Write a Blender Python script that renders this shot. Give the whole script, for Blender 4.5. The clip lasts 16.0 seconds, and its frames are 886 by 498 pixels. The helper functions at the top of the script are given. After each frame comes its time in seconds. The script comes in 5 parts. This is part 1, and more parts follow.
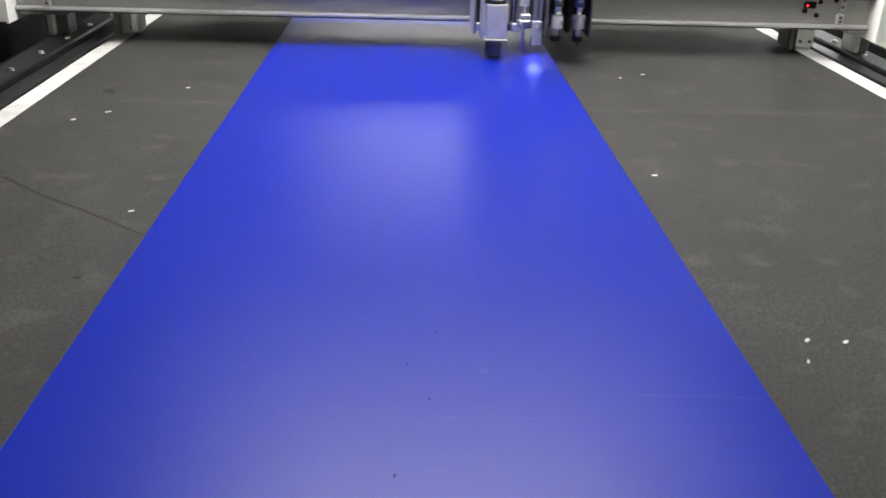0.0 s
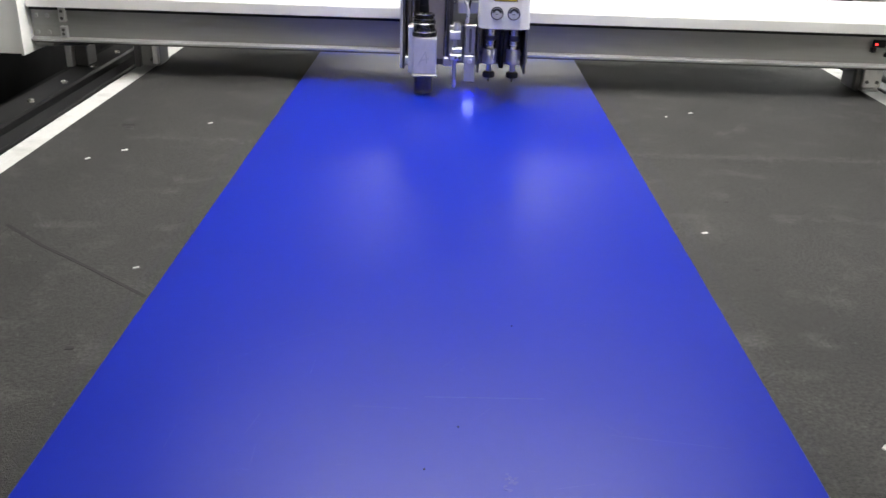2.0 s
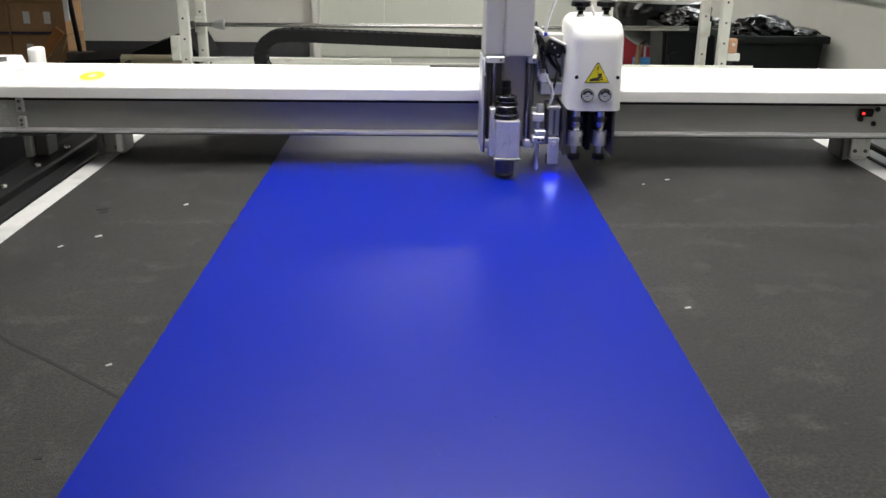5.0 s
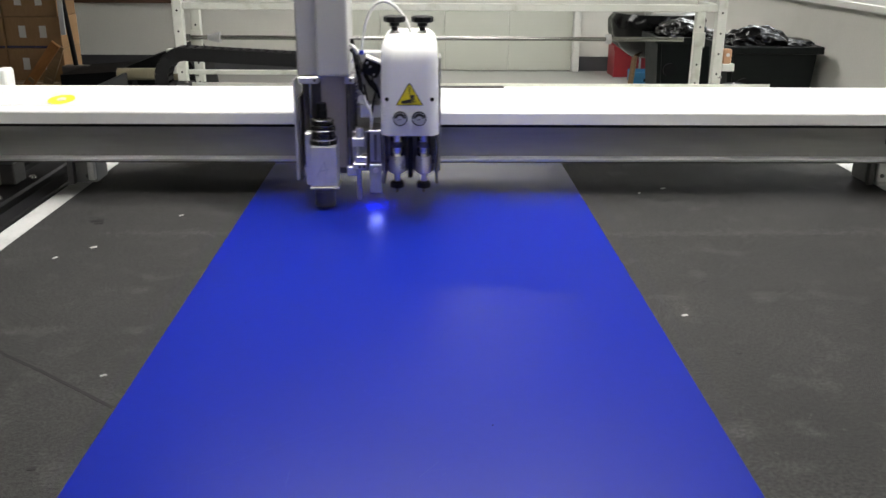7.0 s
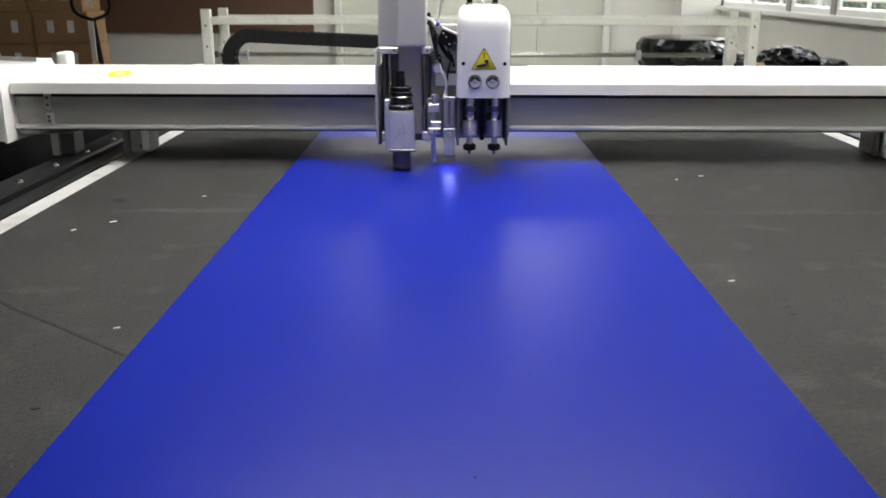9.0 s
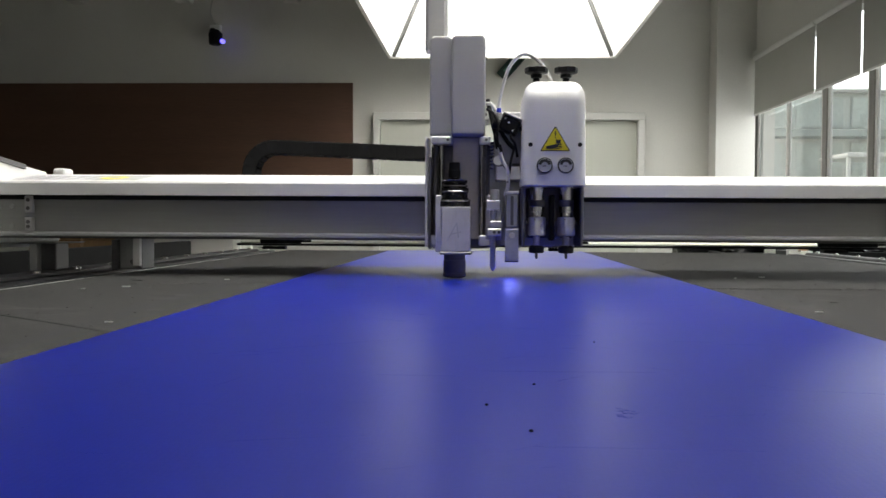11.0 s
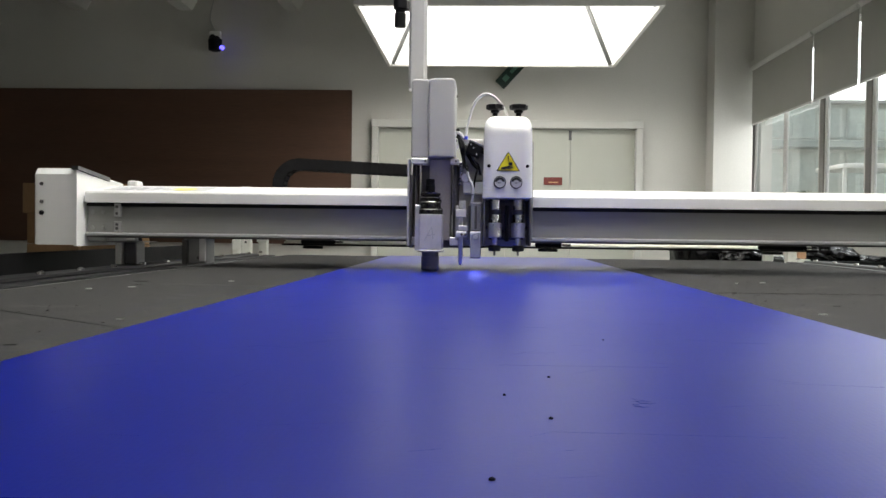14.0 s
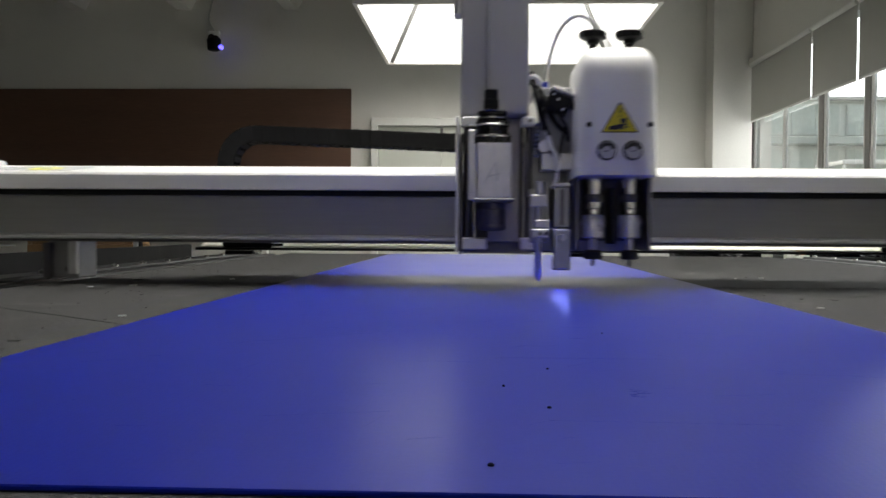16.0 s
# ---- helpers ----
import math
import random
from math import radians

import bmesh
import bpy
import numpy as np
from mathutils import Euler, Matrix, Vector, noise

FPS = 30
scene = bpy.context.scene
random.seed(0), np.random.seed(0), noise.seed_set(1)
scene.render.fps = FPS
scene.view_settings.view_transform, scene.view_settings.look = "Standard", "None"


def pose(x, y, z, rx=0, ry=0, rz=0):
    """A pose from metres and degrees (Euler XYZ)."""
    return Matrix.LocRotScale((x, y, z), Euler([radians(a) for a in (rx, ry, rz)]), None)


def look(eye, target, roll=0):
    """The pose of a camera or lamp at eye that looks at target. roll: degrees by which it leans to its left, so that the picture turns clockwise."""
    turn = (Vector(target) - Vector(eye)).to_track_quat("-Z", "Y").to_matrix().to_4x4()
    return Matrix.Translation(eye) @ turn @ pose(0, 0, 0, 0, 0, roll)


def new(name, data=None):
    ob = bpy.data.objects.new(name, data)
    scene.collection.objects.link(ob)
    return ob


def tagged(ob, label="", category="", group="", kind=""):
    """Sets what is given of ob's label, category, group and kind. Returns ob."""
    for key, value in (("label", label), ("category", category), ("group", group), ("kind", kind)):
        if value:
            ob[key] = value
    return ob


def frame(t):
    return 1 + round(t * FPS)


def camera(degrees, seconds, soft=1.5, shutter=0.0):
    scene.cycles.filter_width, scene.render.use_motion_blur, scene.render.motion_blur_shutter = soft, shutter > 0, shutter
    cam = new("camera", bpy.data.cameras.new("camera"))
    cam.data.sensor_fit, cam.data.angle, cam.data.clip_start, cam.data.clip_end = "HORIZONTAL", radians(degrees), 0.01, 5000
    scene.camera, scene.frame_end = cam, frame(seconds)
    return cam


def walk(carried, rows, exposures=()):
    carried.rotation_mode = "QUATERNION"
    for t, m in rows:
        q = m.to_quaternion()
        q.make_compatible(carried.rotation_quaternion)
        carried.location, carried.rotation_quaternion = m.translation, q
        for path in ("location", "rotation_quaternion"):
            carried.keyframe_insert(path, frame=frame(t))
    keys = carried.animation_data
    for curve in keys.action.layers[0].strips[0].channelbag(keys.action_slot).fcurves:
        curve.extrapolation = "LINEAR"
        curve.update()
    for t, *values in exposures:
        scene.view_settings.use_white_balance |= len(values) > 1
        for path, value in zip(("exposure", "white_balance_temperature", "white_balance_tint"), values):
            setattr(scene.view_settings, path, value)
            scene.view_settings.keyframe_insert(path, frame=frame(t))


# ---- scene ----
cam = camera(52.9, 16.0, shutter=0.5)
PATH = [
    (0, (-0.007, -0.721, 1.422), (0.074, 1.096, 0.592), 1.8),
    (0.5, (0.049, -0.633, 1.431), (0.057, 1.182, 0.59), 1.8),
    (1, (0.046, -0.6, 1.433), (0.011, 1.219, 0.601), 1.3),
    (1.5, (0.019, -0.581, 1.441), (-0.009, 1.246, 0.628), 1.4),
    (2, (0.008, -0.561, 1.444), (0.008, 1.271, 0.641), 1.9),
    (2.5, (0.006, -0.544, 1.443), (0.02, 1.285, 0.635), 1.8),
    (3, (0.006, -0.533, 1.438), (0.032, 1.299, 0.635), 1.9),
    (3.5, (0.007, -0.523, 1.446), (0.042, 1.313, 0.654), 1.6),
    (4, (0.006, -0.528, 1.464), (0.042, 1.328, 0.718), 1.2),
    (4.2, (0.012, -0.52, 1.471), (0.041, 1.346, 0.749), 0.8),
    (6.5, (0.013, -0.522, 1.488), (0.057, 1.362, 0.818), 0.6),
    (7, (0.014, -0.519, 1.475), (0.058, 1.368, 0.814), 0.4),
    (7.5, (0.012, -0.52, 1.471), (0.056, 1.368, 0.812), 0.3),
    (8, (0.006, -0.5, 1.449), (0.05, 1.388, 0.791), 0.6),
    (8.5, (0.011, -0.493, 1.42), (0.033, 1.396, 0.763), 0.7),
    (9, (0.005, -0.486, 1.31), (-0.008, 1.43, 0.737), 0.1),
    (9.5, (-0.002, -0.429, 1.118), (-0.057, 1.538, 0.762), 0.1),
    (10, (-0.003, -0.4, 0.99), (-0.08, 1.592, 0.827), -0.1),
    (10.2, (-0.001, -0.371, 0.96), (-0.084, 1.623, 0.836), -0.1),
    (12.5, (-0.025, -0.375, 0.926), (-0.12, 1.622, 0.892), 0.9),
    (13, (-0.023, -0.379, 0.926), (-0.112, 1.619, 0.894), 0.8),
    (13.5, (-0.024, -0.377, 0.924), (-0.11, 1.621, 0.886), 0.8),
    (14, (-0.024, -0.384, 0.924), (-0.108, 1.614, 0.883), 0.7),
    (14.5, (-0.025, -0.388, 0.922), (-0.108, 1.61, 0.881), 0.7),
    (15, (-0.025, -0.386, 0.919), (-0.11, 1.612, 0.875), 0.5),
    (15.5, (-0.025, -0.391, 0.919), (-0.111, 1.606, 0.873), 0.5),
    (16, (-0.023, -0.392, 0.92), (-0.107, 1.606, 0.876), 0.4),
]
EXPOSURES = [(0, 0.32), (0.7, 0.24), (3, 0.26), (3.6, 0.14), (4.2, -0.10), (6.5, -0.06), (9, -0.06), (9.5, -0.2), (10, -0.34), (12.5, -0.34), (16, -0.34)]
walk(cam, [(t, look(eye, target, roll)) for t, eye, target, roll in PATH], EXPOSURES)

# ---- world, sun, exposure ----
scene.view_settings.exposure = 0.0
world = bpy.data.worlds.new("sky")
scene.world = world
world.use_nodes = True
wn = world.node_tree
sky = wn.nodes.new("ShaderNodeTexSky")
sky.sky_type = "NISHITA"
sky.sun_disc = False
sky.sun_elevation = radians(48)
sky.sun_rotation = radians(-75)
sky.air_density, sky.dust_density = 1.6, 4.0
wn.links.new(sky.outputs["Color"], wn.nodes["Background"].inputs["Color"])
wn.nodes["Background"].inputs["Strength"].default_value = 0.15

sun_data = bpy.data.lights.new("sun", "SUN")
sun_data.energy, sun_data.angle, sun_data.color = 3.6, radians(12), (1.0, 0.99, 0.96)
sun = new("sun", sun_data)
sun.matrix_world = look((-30, 8, 34), (0, 0, 0))

LAMP_GLOW, FRONT_FILL_GLOW, REAR_GLOW = 13.7, 4.5, 9.5
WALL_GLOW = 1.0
DAYLIGHT, SHADED_DAYLIGHT = 17.0, 7.0


# ---- materials ----
def mat(name, col, rough=0.5, metal=0.0, scale=8.0, vary=0.12, fine=90.0, bump=0.0, stain=None, stain_scale=2.0,
        stretch=(1, 1, 1), spec=0.5, per_piece=0.0, bump_scale=None, gloss_vary=0.08, grit=0.0, grit_scale=130.0):
    """Surface with a broad and a fine variation of tone and gloss, stains and relief."""
    m = bpy.data.materials.new(name)
    m.use_nodes = True
    nt = m.node_tree
    n, l = nt.nodes, nt.links
    b = n["Principled BSDF"]
    tc = n.new("ShaderNodeTexCoord")
    mp = n.new("ShaderNodeMapping")
    mp.inputs["Scale"].default_value = stretch
    l.new(tc.outputs["Object"], mp.inputs["Vector"])

    def tex(s, detail=4.0):
        t = n.new("ShaderNodeTexNoise")
        t.inputs["Scale"].default_value = s
        t.inputs["Detail"].default_value = detail
        l.new(mp.outputs["Vector"], t.inputs["Vector"])
        return t

    def mix(fac, a, c):
        x = n.new("ShaderNodeMix")
        x.data_type = "RGBA"
        if isinstance(fac, float):
            x.inputs[0].default_value = fac
        else:
            l.new(fac, x.inputs[0])
        for sock, v in ((x.inputs[6], a), (x.inputs[7], c)):
            if isinstance(v, tuple):
                sock.default_value = (*v, 1)
            else:
                l.new(v, sock)
        return x.outputs[2]

    def spread(t):
        r = n.new("ShaderNodeMapRange")
        r.inputs[1].default_value, r.inputs[2].default_value = 0.30, 0.70
        l.new(t.outputs["Fac"], r.inputs[0])
        return r.outputs[0]

    broad, small = tex(scale), tex(fine, 6.0)
    dark = tuple(c * (1 - vary) for c in col)
    light = tuple(min(c * (1 + vary), 0.95) for c in col)
    c = mix(spread(broad), dark, light)
    grain = mix(spread(small), dark, light)
    c = mix(0.5, c, grain)
    if stain:
        s = tex(stain_scale, 8.0)
        r = n.new("ShaderNodeMapRange")
        r.inputs[1].default_value, r.inputs[2].default_value = 0.56, 0.74
        l.new(s.outputs["Fac"], r.inputs[0])
        c = mix(r.outputs[0], c, stain)
    if per_piece:
        oi = n.new("ShaderNodeObjectInfo")
        r = n.new("ShaderNodeMapRange")
        r.inputs[3].default_value, r.inputs[4].default_value = 0.0, per_piece
        l.new(oi.outputs["Random"], r.inputs[0])
        c = mix(r.outputs[0], c, tuple(v * 0.3 for v in col))
    if grit:
        r = n.new("ShaderNodeMapRange")
        r.inputs[1].default_value, r.inputs[2].default_value = 0.36, 0.64
        r.inputs[3].default_value, r.inputs[4].default_value = 1 - grit, 1 + grit
        l.new(tex(grit_scale, 3.0).outputs["Fac"], r.inputs[0])
        x = n.new("ShaderNodeMix")
        x.data_type, x.blend_type = "RGBA", "MULTIPLY"
        x.inputs[0].default_value = 1.0
        l.new(c, x.inputs[6])
        l.new(r.outputs[0], x.inputs[7])
        c = x.outputs[2]
    l.new(c, b.inputs["Base Color"])
    rr = n.new("ShaderNodeMapRange")
    rr.inputs[3].default_value, rr.inputs[4].default_value = max(rough - gloss_vary, 0.03), min(rough + gloss_vary, 1)
    l.new(broad.outputs["Fac"], rr.inputs[0])
    l.new(rr.outputs[0], b.inputs["Roughness"])
    b.inputs["Metallic"].default_value = metal
    b.inputs["Specular IOR Level"].default_value = spec
    if bump:
        bp = n.new("ShaderNodeBump")
        bp.inputs["Strength"].default_value = bump
        bp.inputs["Distance"].default_value = 0.002
        h = tex(bump_scale, 6.0) if bump_scale else small
        l.new(h.outputs["Fac"], bp.inputs["Height"])
        l.new(bp.outputs["Normal"], b.inputs["Normal"])
    return m


def glow(name, col, strength, base=(0.8, 0.8, 0.8)):
    m = bpy.data.materials.new(name)
    m.use_nodes = True
    b = m.node_tree.nodes["Principled BSDF"]
    b.inputs["Base Color"].default_value = (*base, 1)
    b.inputs["Roughness"].default_value = 0.6
    b.inputs["Emission Color"].default_value = (*col, 1)
    b.inputs["Emission Strength"].default_value = strength
    return m


def glass(name, tint=(0.95, 0.98, 0.97), rough=0.0):
    m = bpy.data.materials.new(name)
    m.use_nodes = True
    b = m.node_tree.nodes["Principled BSDF"]
    b.inputs["Base Color"].default_value = (*tint, 1)
    b.inputs["Roughness"].default_value = rough
    b.inputs["Transmission Weight"].default_value = 1.0
    b.inputs["IOR"].default_value = 1.45
    return m


def sheet_material():
    """Blue twin-wall plastic: satin skin with faint flutes along its length."""
    m = mat("blue_plastic", (0.0036, 0.0134, 0.255), 0.312, 0, 3.0, 0.05, 60.0, 0.0, spec=0.175, gloss_vary=0.025)
    n, l = m.node_tree.nodes, m.node_tree.links
    b = n["Principled BSDF"]
    tc = n.new("ShaderNodeTexCoord")
    wv = n.new("ShaderNodeTexWave")
    wv.bands_direction = "X"
    wv.inputs["Scale"].default_value = 65.0
    wv.inputs["Distortion"].default_value = 0.15
    ns = n.new("ShaderNodeTexNoise")
    ns.inputs["Scale"].default_value = 240.0
    add = n.new("ShaderNodeMath")
    add.operation = "MULTIPLY_ADD"
    add.inputs[1].default_value = 0.35
    l.new(tc.outputs["Object"], wv.inputs["Vector"])
    l.new(tc.outputs["Object"], ns.inputs["Vector"])
    l.new(wv.outputs["Fac"], add.inputs[0])
    l.new(ns.outputs["Fac"], add.inputs[2])
    bp = n.new("ShaderNodeBump")
    bp.inputs["Strength"].default_value = 0.035
    bp.inputs["Distance"].default_value = 0.001
    l.new(add.outputs[0], bp.inputs["Height"])
    l.new(bp.outputs["Normal"], b.inputs["Normal"])
    return m


BLUE = sheet_material()
FELT = mat("grey_felt", (0.0225, 0.0220, 0.0214), 0.70, 0, 6.0, 0.62, 380.0, 1.0, stain=(0.044, 0.0425, 0.0408), stain_scale=14.0, spec=0.30, bump_scale=420.0, grit=0.42, grit_scale=170.0)
FELT_WORN = mat("worn_felt", (0.058, 0.057, 0.055), 0.85, 0, 30.0, 0.35, 260.0, 0.6, spec=0.4)
FELT_DARK = mat("dark_seam", (0.012, 0.012, 0.012), 0.9, 0, 40.0, 0.3)
EDGE_WHITE = mat("white_edging", (0.46, 0.46, 0.45), 0.55, 0, 14.0, 0.10, 120.0, 0.1, stain=(0.30, 0.30, 0.29), stain_scale=9.0)
WHITE_PAINT = mat("white_powder_coat", (0.83, 0.83, 0.81), 0.38, 0, 4.0, 0.02, 300.0, 0.12)
WARM_PAINT = mat("cream_powder_coat", (0.74, 0.75, 0.68), 0.45, 0, 5.0, 0.05, 200.0, 0.1, stain=(0.58, 0.58, 0.50), stain_scale=12.0)
GREY_PAINT = mat("grey_shell", (0.44, 0.44, 0.43), 0.42, 0, 4.0, 0.03, 300.0, 0.10)
ALU = mat("anodised_aluminium", (0.42, 0.42, 0.41), 0.42, 0.75, 3.0, 0.06, 160.0, 0.06, stretch=(0.08, 1, 1))
ALU_WEB = mat("satin_aluminium_web", (0.36, 0.36, 0.342), 0.50, 0.35, 2.0, 0.07, 120.0, 0.05, stretch=(0.05, 1, 1))
ALU_BRIGHT = mat("machined_aluminium", (0.66, 0.66, 0.67), 0.32, 0.6, 10.0, 0.08, 180.0, 0.06, stretch=(1, 1, 0.1))
KNIFE_METAL = mat("bright_knife_metal", (0.86, 0.85, 0.83), 0.20, 1.0, 20.0, 0.08, 200.0, 0.04)
ALU_SCUFF = mat("scuffed_aluminium", (0.72, 0.71, 0.70), 0.38, 0.6, 14.0, 0.10, 90.0, 0.03, stain=(0.46, 0.46, 0.48), stain_scale=17.0, stretch=(1, 1, 0.45))
ALU_DULL = mat("dull_aluminium", (0.30, 0.30, 0.295), 0.5, 0.5, 18.0, 0.14, 200.0, 0.1)
KNIFE_BODY = mat("satin_knife_body", (0.78, 0.775, 0.765), 0.30, 0.45, 20.0, 0.06, 200.0, 0.03)
PENCIL = mat("grey_pencil", (0.56, 0.56, 0.57), 0.45, 0.3, 40.0, 0.2)
STEEL = mat("polished_steel", (0.50, 0.49, 0.47), 0.2, 1.0, 12.0, 0.06)
SLIDE_GREY = mat("grey_slide_plate", (0.46, 0.43, 0.405), 0.45, 0.25, 10.0, 0.08, 120.0, 0.05)
DARK_STEEL = mat("dark_steel_plate", (0.14, 0.135, 0.135), 0.42, 0.7, 14.0, 0.15, 160.0, 0.05)
BLACK = mat("black_plastic", (0.007, 0.007, 0.008), 0.5, 0, 16.0, 0.2, 200.0, 0.1, spec=0.16)
CHAIN_BLACK = mat("matt_black_chain", (0.008, 0.008, 0.0085), 0.6, 0, 16.0, 0.2, 200.0, 0.1, spec=0.10)
BLACK_RUBBER = mat("black_rubber", (0.014, 0.014, 0.014), 0.6, 0, 16.0, 0.2, 200.0, 0.2, spec=0.25)
COLLAR = mat("glossy_black_collar", (0.016, 0.016, 0.016), 0.24, 0, 16.0, 0.2, 200.0, 0.05, spec=0.6)
BLACK_RAIL = mat("black_anodised_rail", (0.012, 0.012, 0.013), 0.48, 0.0, 6.0, 0.2, 120.0, 0.05, spec=0.12, stretch=(1, 0.1, 1))
YELLOW = mat("yellow_sticker", (0.78, 0.66, 0.02), 0.42, 0, 20.0, 0.04)
BLACK_INK = mat("black_ink", (0.02, 0.02, 0.02), 0.5, 0, 20.0, 0.1)
LOGO_WHITE = mat("white_vinyl", (0.85, 0.85, 0.86), 0.25, 0, 20.0, 0.03)
LOGO_YELLOW = mat("yellow_vinyl", (0.80, 0.74, 0.03), 0.3, 0, 20.0, 0.03)
SILVER_FILM = mat("silver_film", (0.56, 0.56, 0.57), 0.4, 0.0, 20.0, 0.04)
GAUGE_FACE = mat("gauge_face", (0.55, 0.56, 0.57), 0.3, 0, 40.0, 0.1)
CLEAR = mat("frosted_acrylic", (0.50, 0.52, 0.58), 0.22, 0.2, 30.0, 0.1)
TUBE = mat("white_air_tube", (0.80, 0.80, 0.78), 0.3, 0, 20.0, 0.03)
BLUE_TUBE = mat("blue_fitting", (0.03, 0.06, 0.6), 0.35, 0, 20.0, 0.1)
LED = glow("blue_led", (0.20, 0.25, 1.0), 52.0, (0.1, 0.1, 0.8))
RED_LED = glow("red_led", (1.0, 0.02, 0.02), 3.5, (0.6, 0.05, 0.05))
BLUE_LED = glow("small_blue_led", (0.1, 0.08, 1.0), 5.0, (0.1, 0.1, 0.6))
# White of walls and ceiling is darkened to hold some of the room's shade.
WALL = mat("white_wall_paint_in_shade", (0.66, 0.65, 0.605), 0.85, 0, 1.2, 0.05, 60.0, 0.12, stain=(0.60, 0.59, 0.545), stain_scale=1.4, spec=0.3)
CEIL = mat("ceiling_paint_in_shade", (0.58, 0.57, 0.54), 0.9, 0, 1.5, 0.06, 40.0, 0.1, spec=0.2)
FLOOR = mat("grey_floor_paint", (0.29, 0.29, 0.27), 0.38, 0, 1.8, 0.08, 50.0, 0.08, stain=(0.25, 0.25, 0.23), stain_scale=2.0)
SKIRT = mat("dark_skirting", (0.05, 0.05, 0.055), 0.5, 0, 6.0, 0.2, 80.0)
WOOD = mat("brown_wood_panel", (0.110, 0.058, 0.036), 0.55, 0, 3.0, 0.22, 40.0, 0.12, stretch=(0.15, 1, 2.0))
DOOR = mat("pale_grey_green_door", (0.50, 0.51, 0.45), 0.5, 0, 2.0, 0.04, 100.0, 0.06)
DOOR_TRIM = mat("door_frame_paint", (0.60, 0.60, 0.56), 0.5, 0, 4.0, 0.04, 100.0)
PVC = mat("white_window_frame", (0.76, 0.76, 0.73), 0.4, 0, 5.0, 0.05, 100.0)
FRAME_DARK = mat("grey_window_post", (0.30, 0.29, 0.27), 0.5, 0, 5.0, 0.08, 100.0)
# Blind grey is lightened in place of daylight shining through the cloth.
BLIND = mat("backlit_grey_blind_fabric", (0.48, 0.48, 0.44), 0.9, 0, 3.0, 0.05, 400.0, 0.35)
GLASS = glass("window_glass")
CARD = mat("cardboard", (0.36, 0.215, 0.105), 0.8, 0, 4.0, 0.12, 60.0, 0.15, per_piece=0.2, stretch=(1, 1, 0.3))
LABEL = mat("paper_label", (0.72, 0.72, 0.70), 0.6, 0, 30.0, 0.06)
TAPE = mat("packing_tape", (0.045, 0.045, 0.10), 0.3, 0, 20.0, 0.1)
PALLET = mat("pallet_wood", (0.30, 0.20, 0.11), 0.8, 0, 6.0, 0.25, 60.0, 0.3, stretch=(0.2, 1, 1))
BAG = mat("black_bin_liner", (0.004, 0.004, 0.0045), 0.17, 0, 10.0, 0.3, 60.0, 1.0, bump_scale=22.0, spec=0.22)
BIN = mat("dark_green_black_bin", (0.007, 0.009, 0.009), 0.55, 0, 8.0, 0.2, 120.0, 0.1, spec=0.2)
RED = mat("red_plastic", (0.22, 0.014, 0.02), 0.4, 0, 8.0, 0.15)
CYAN = mat("blue_plastic_crate", (0.03, 0.16, 0.32), 0.4, 0, 8.0, 0.15)
ORANGE = mat("orange_wood_block", (0.62, 0.36, 0.2), 0.6, 0, 14.0, 0.12)
ORANGE_WOOD = mat("orange_brown_wood", (0.40, 0.17, 0.05), 0.6, 0, 10.0, 0.25, 60.0, 0.15, stretch=(1, 1, 0.2))
GREEN_SIGN = mat("green_exit_sign", (0.012, 0.034, 0.025), 0.35, 0, 20.0, 0.2)
GREEN_PALE = mat("pale_green_marking", (0.10, 0.22, 0.16), 0.4, 0, 20.0, 0.1)
RED_SIGN = mat("dark_red_plaque", (0.16, 0.03, 0.025), 0.45, 0, 20.0, 0.1)
LAMP_PANEL = glow("lamp_diffuser", (1.0, 0.977, 0.925), LAMP_GLOW)
REAR_PANEL = glow("rear_lamp_diffuser", (1.0, 0.977, 0.925), REAR_GLOW)
# Diffuser of the unseen third hood, a weak fill from the front.
FRONT_FILL_PANEL = glow("front_fill_diffuser", (1.0, 0.977, 0.925), FRONT_FILL_GLOW)
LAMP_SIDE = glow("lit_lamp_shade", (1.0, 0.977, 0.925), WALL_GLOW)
LAMP_RIB = mat("lamp_rib", (0.20, 0.20, 0.19), 0.7, 0, 6.0, 0.05)
LAMP_RIM = mat("lamp_rim_paint", (0.78, 0.77, 0.72), 0.6, 0, 6.0, 0.05)
LAMP_OUT = mat("lamp_shade_back", (0.5, 0.5, 0.48), 0.7, 0, 6.0, 0.05)
GROUND = mat("yard_paving", (0.30, 0.30, 0.28), 0.9, 0, 0.4, 0.2, 6.0, 0.2)
FACADE = mat("pale_facade", (0.62, 0.65, 0.61), 0.8, 0, 0.5, 0.08, 8.0, 0.1)
LEDGE = mat("grey_concrete_ledge", (0.34, 0.38, 0.36), 0.8, 0, 0.8, 0.1, 8.0, 0.1)
FAR_GLASS = mat("far_window_glass", (0.54, 0.60, 0.56), 0.3, 0, 0.7, 0.2, 8.0, per_piece=0.12)
LEAF = mat("hedge_leaves", (0.10, 0.15, 0.08), 0.6, 0, 2.0, 0.45, 14.0, 0.3)
BARK = mat("bark", (0.12, 0.09, 0.06), 0.9, 0, 8.0, 0.3, 40.0, 0.5)
MARK_DARK = mat("dark_scuff", (0.008, 0.009, 0.02), 0.8, 0, 60.0, 0.3, spec=0.05)
MARK_PALE = mat("pale_scuff", (0.008, 0.019, 0.25), 0.36, 0, 60.0, 0.2, spec=0.24)
LINT = mat("white_lint", (0.55, 0.55, 0.53), 0.9, 0, 60.0, 0.2)


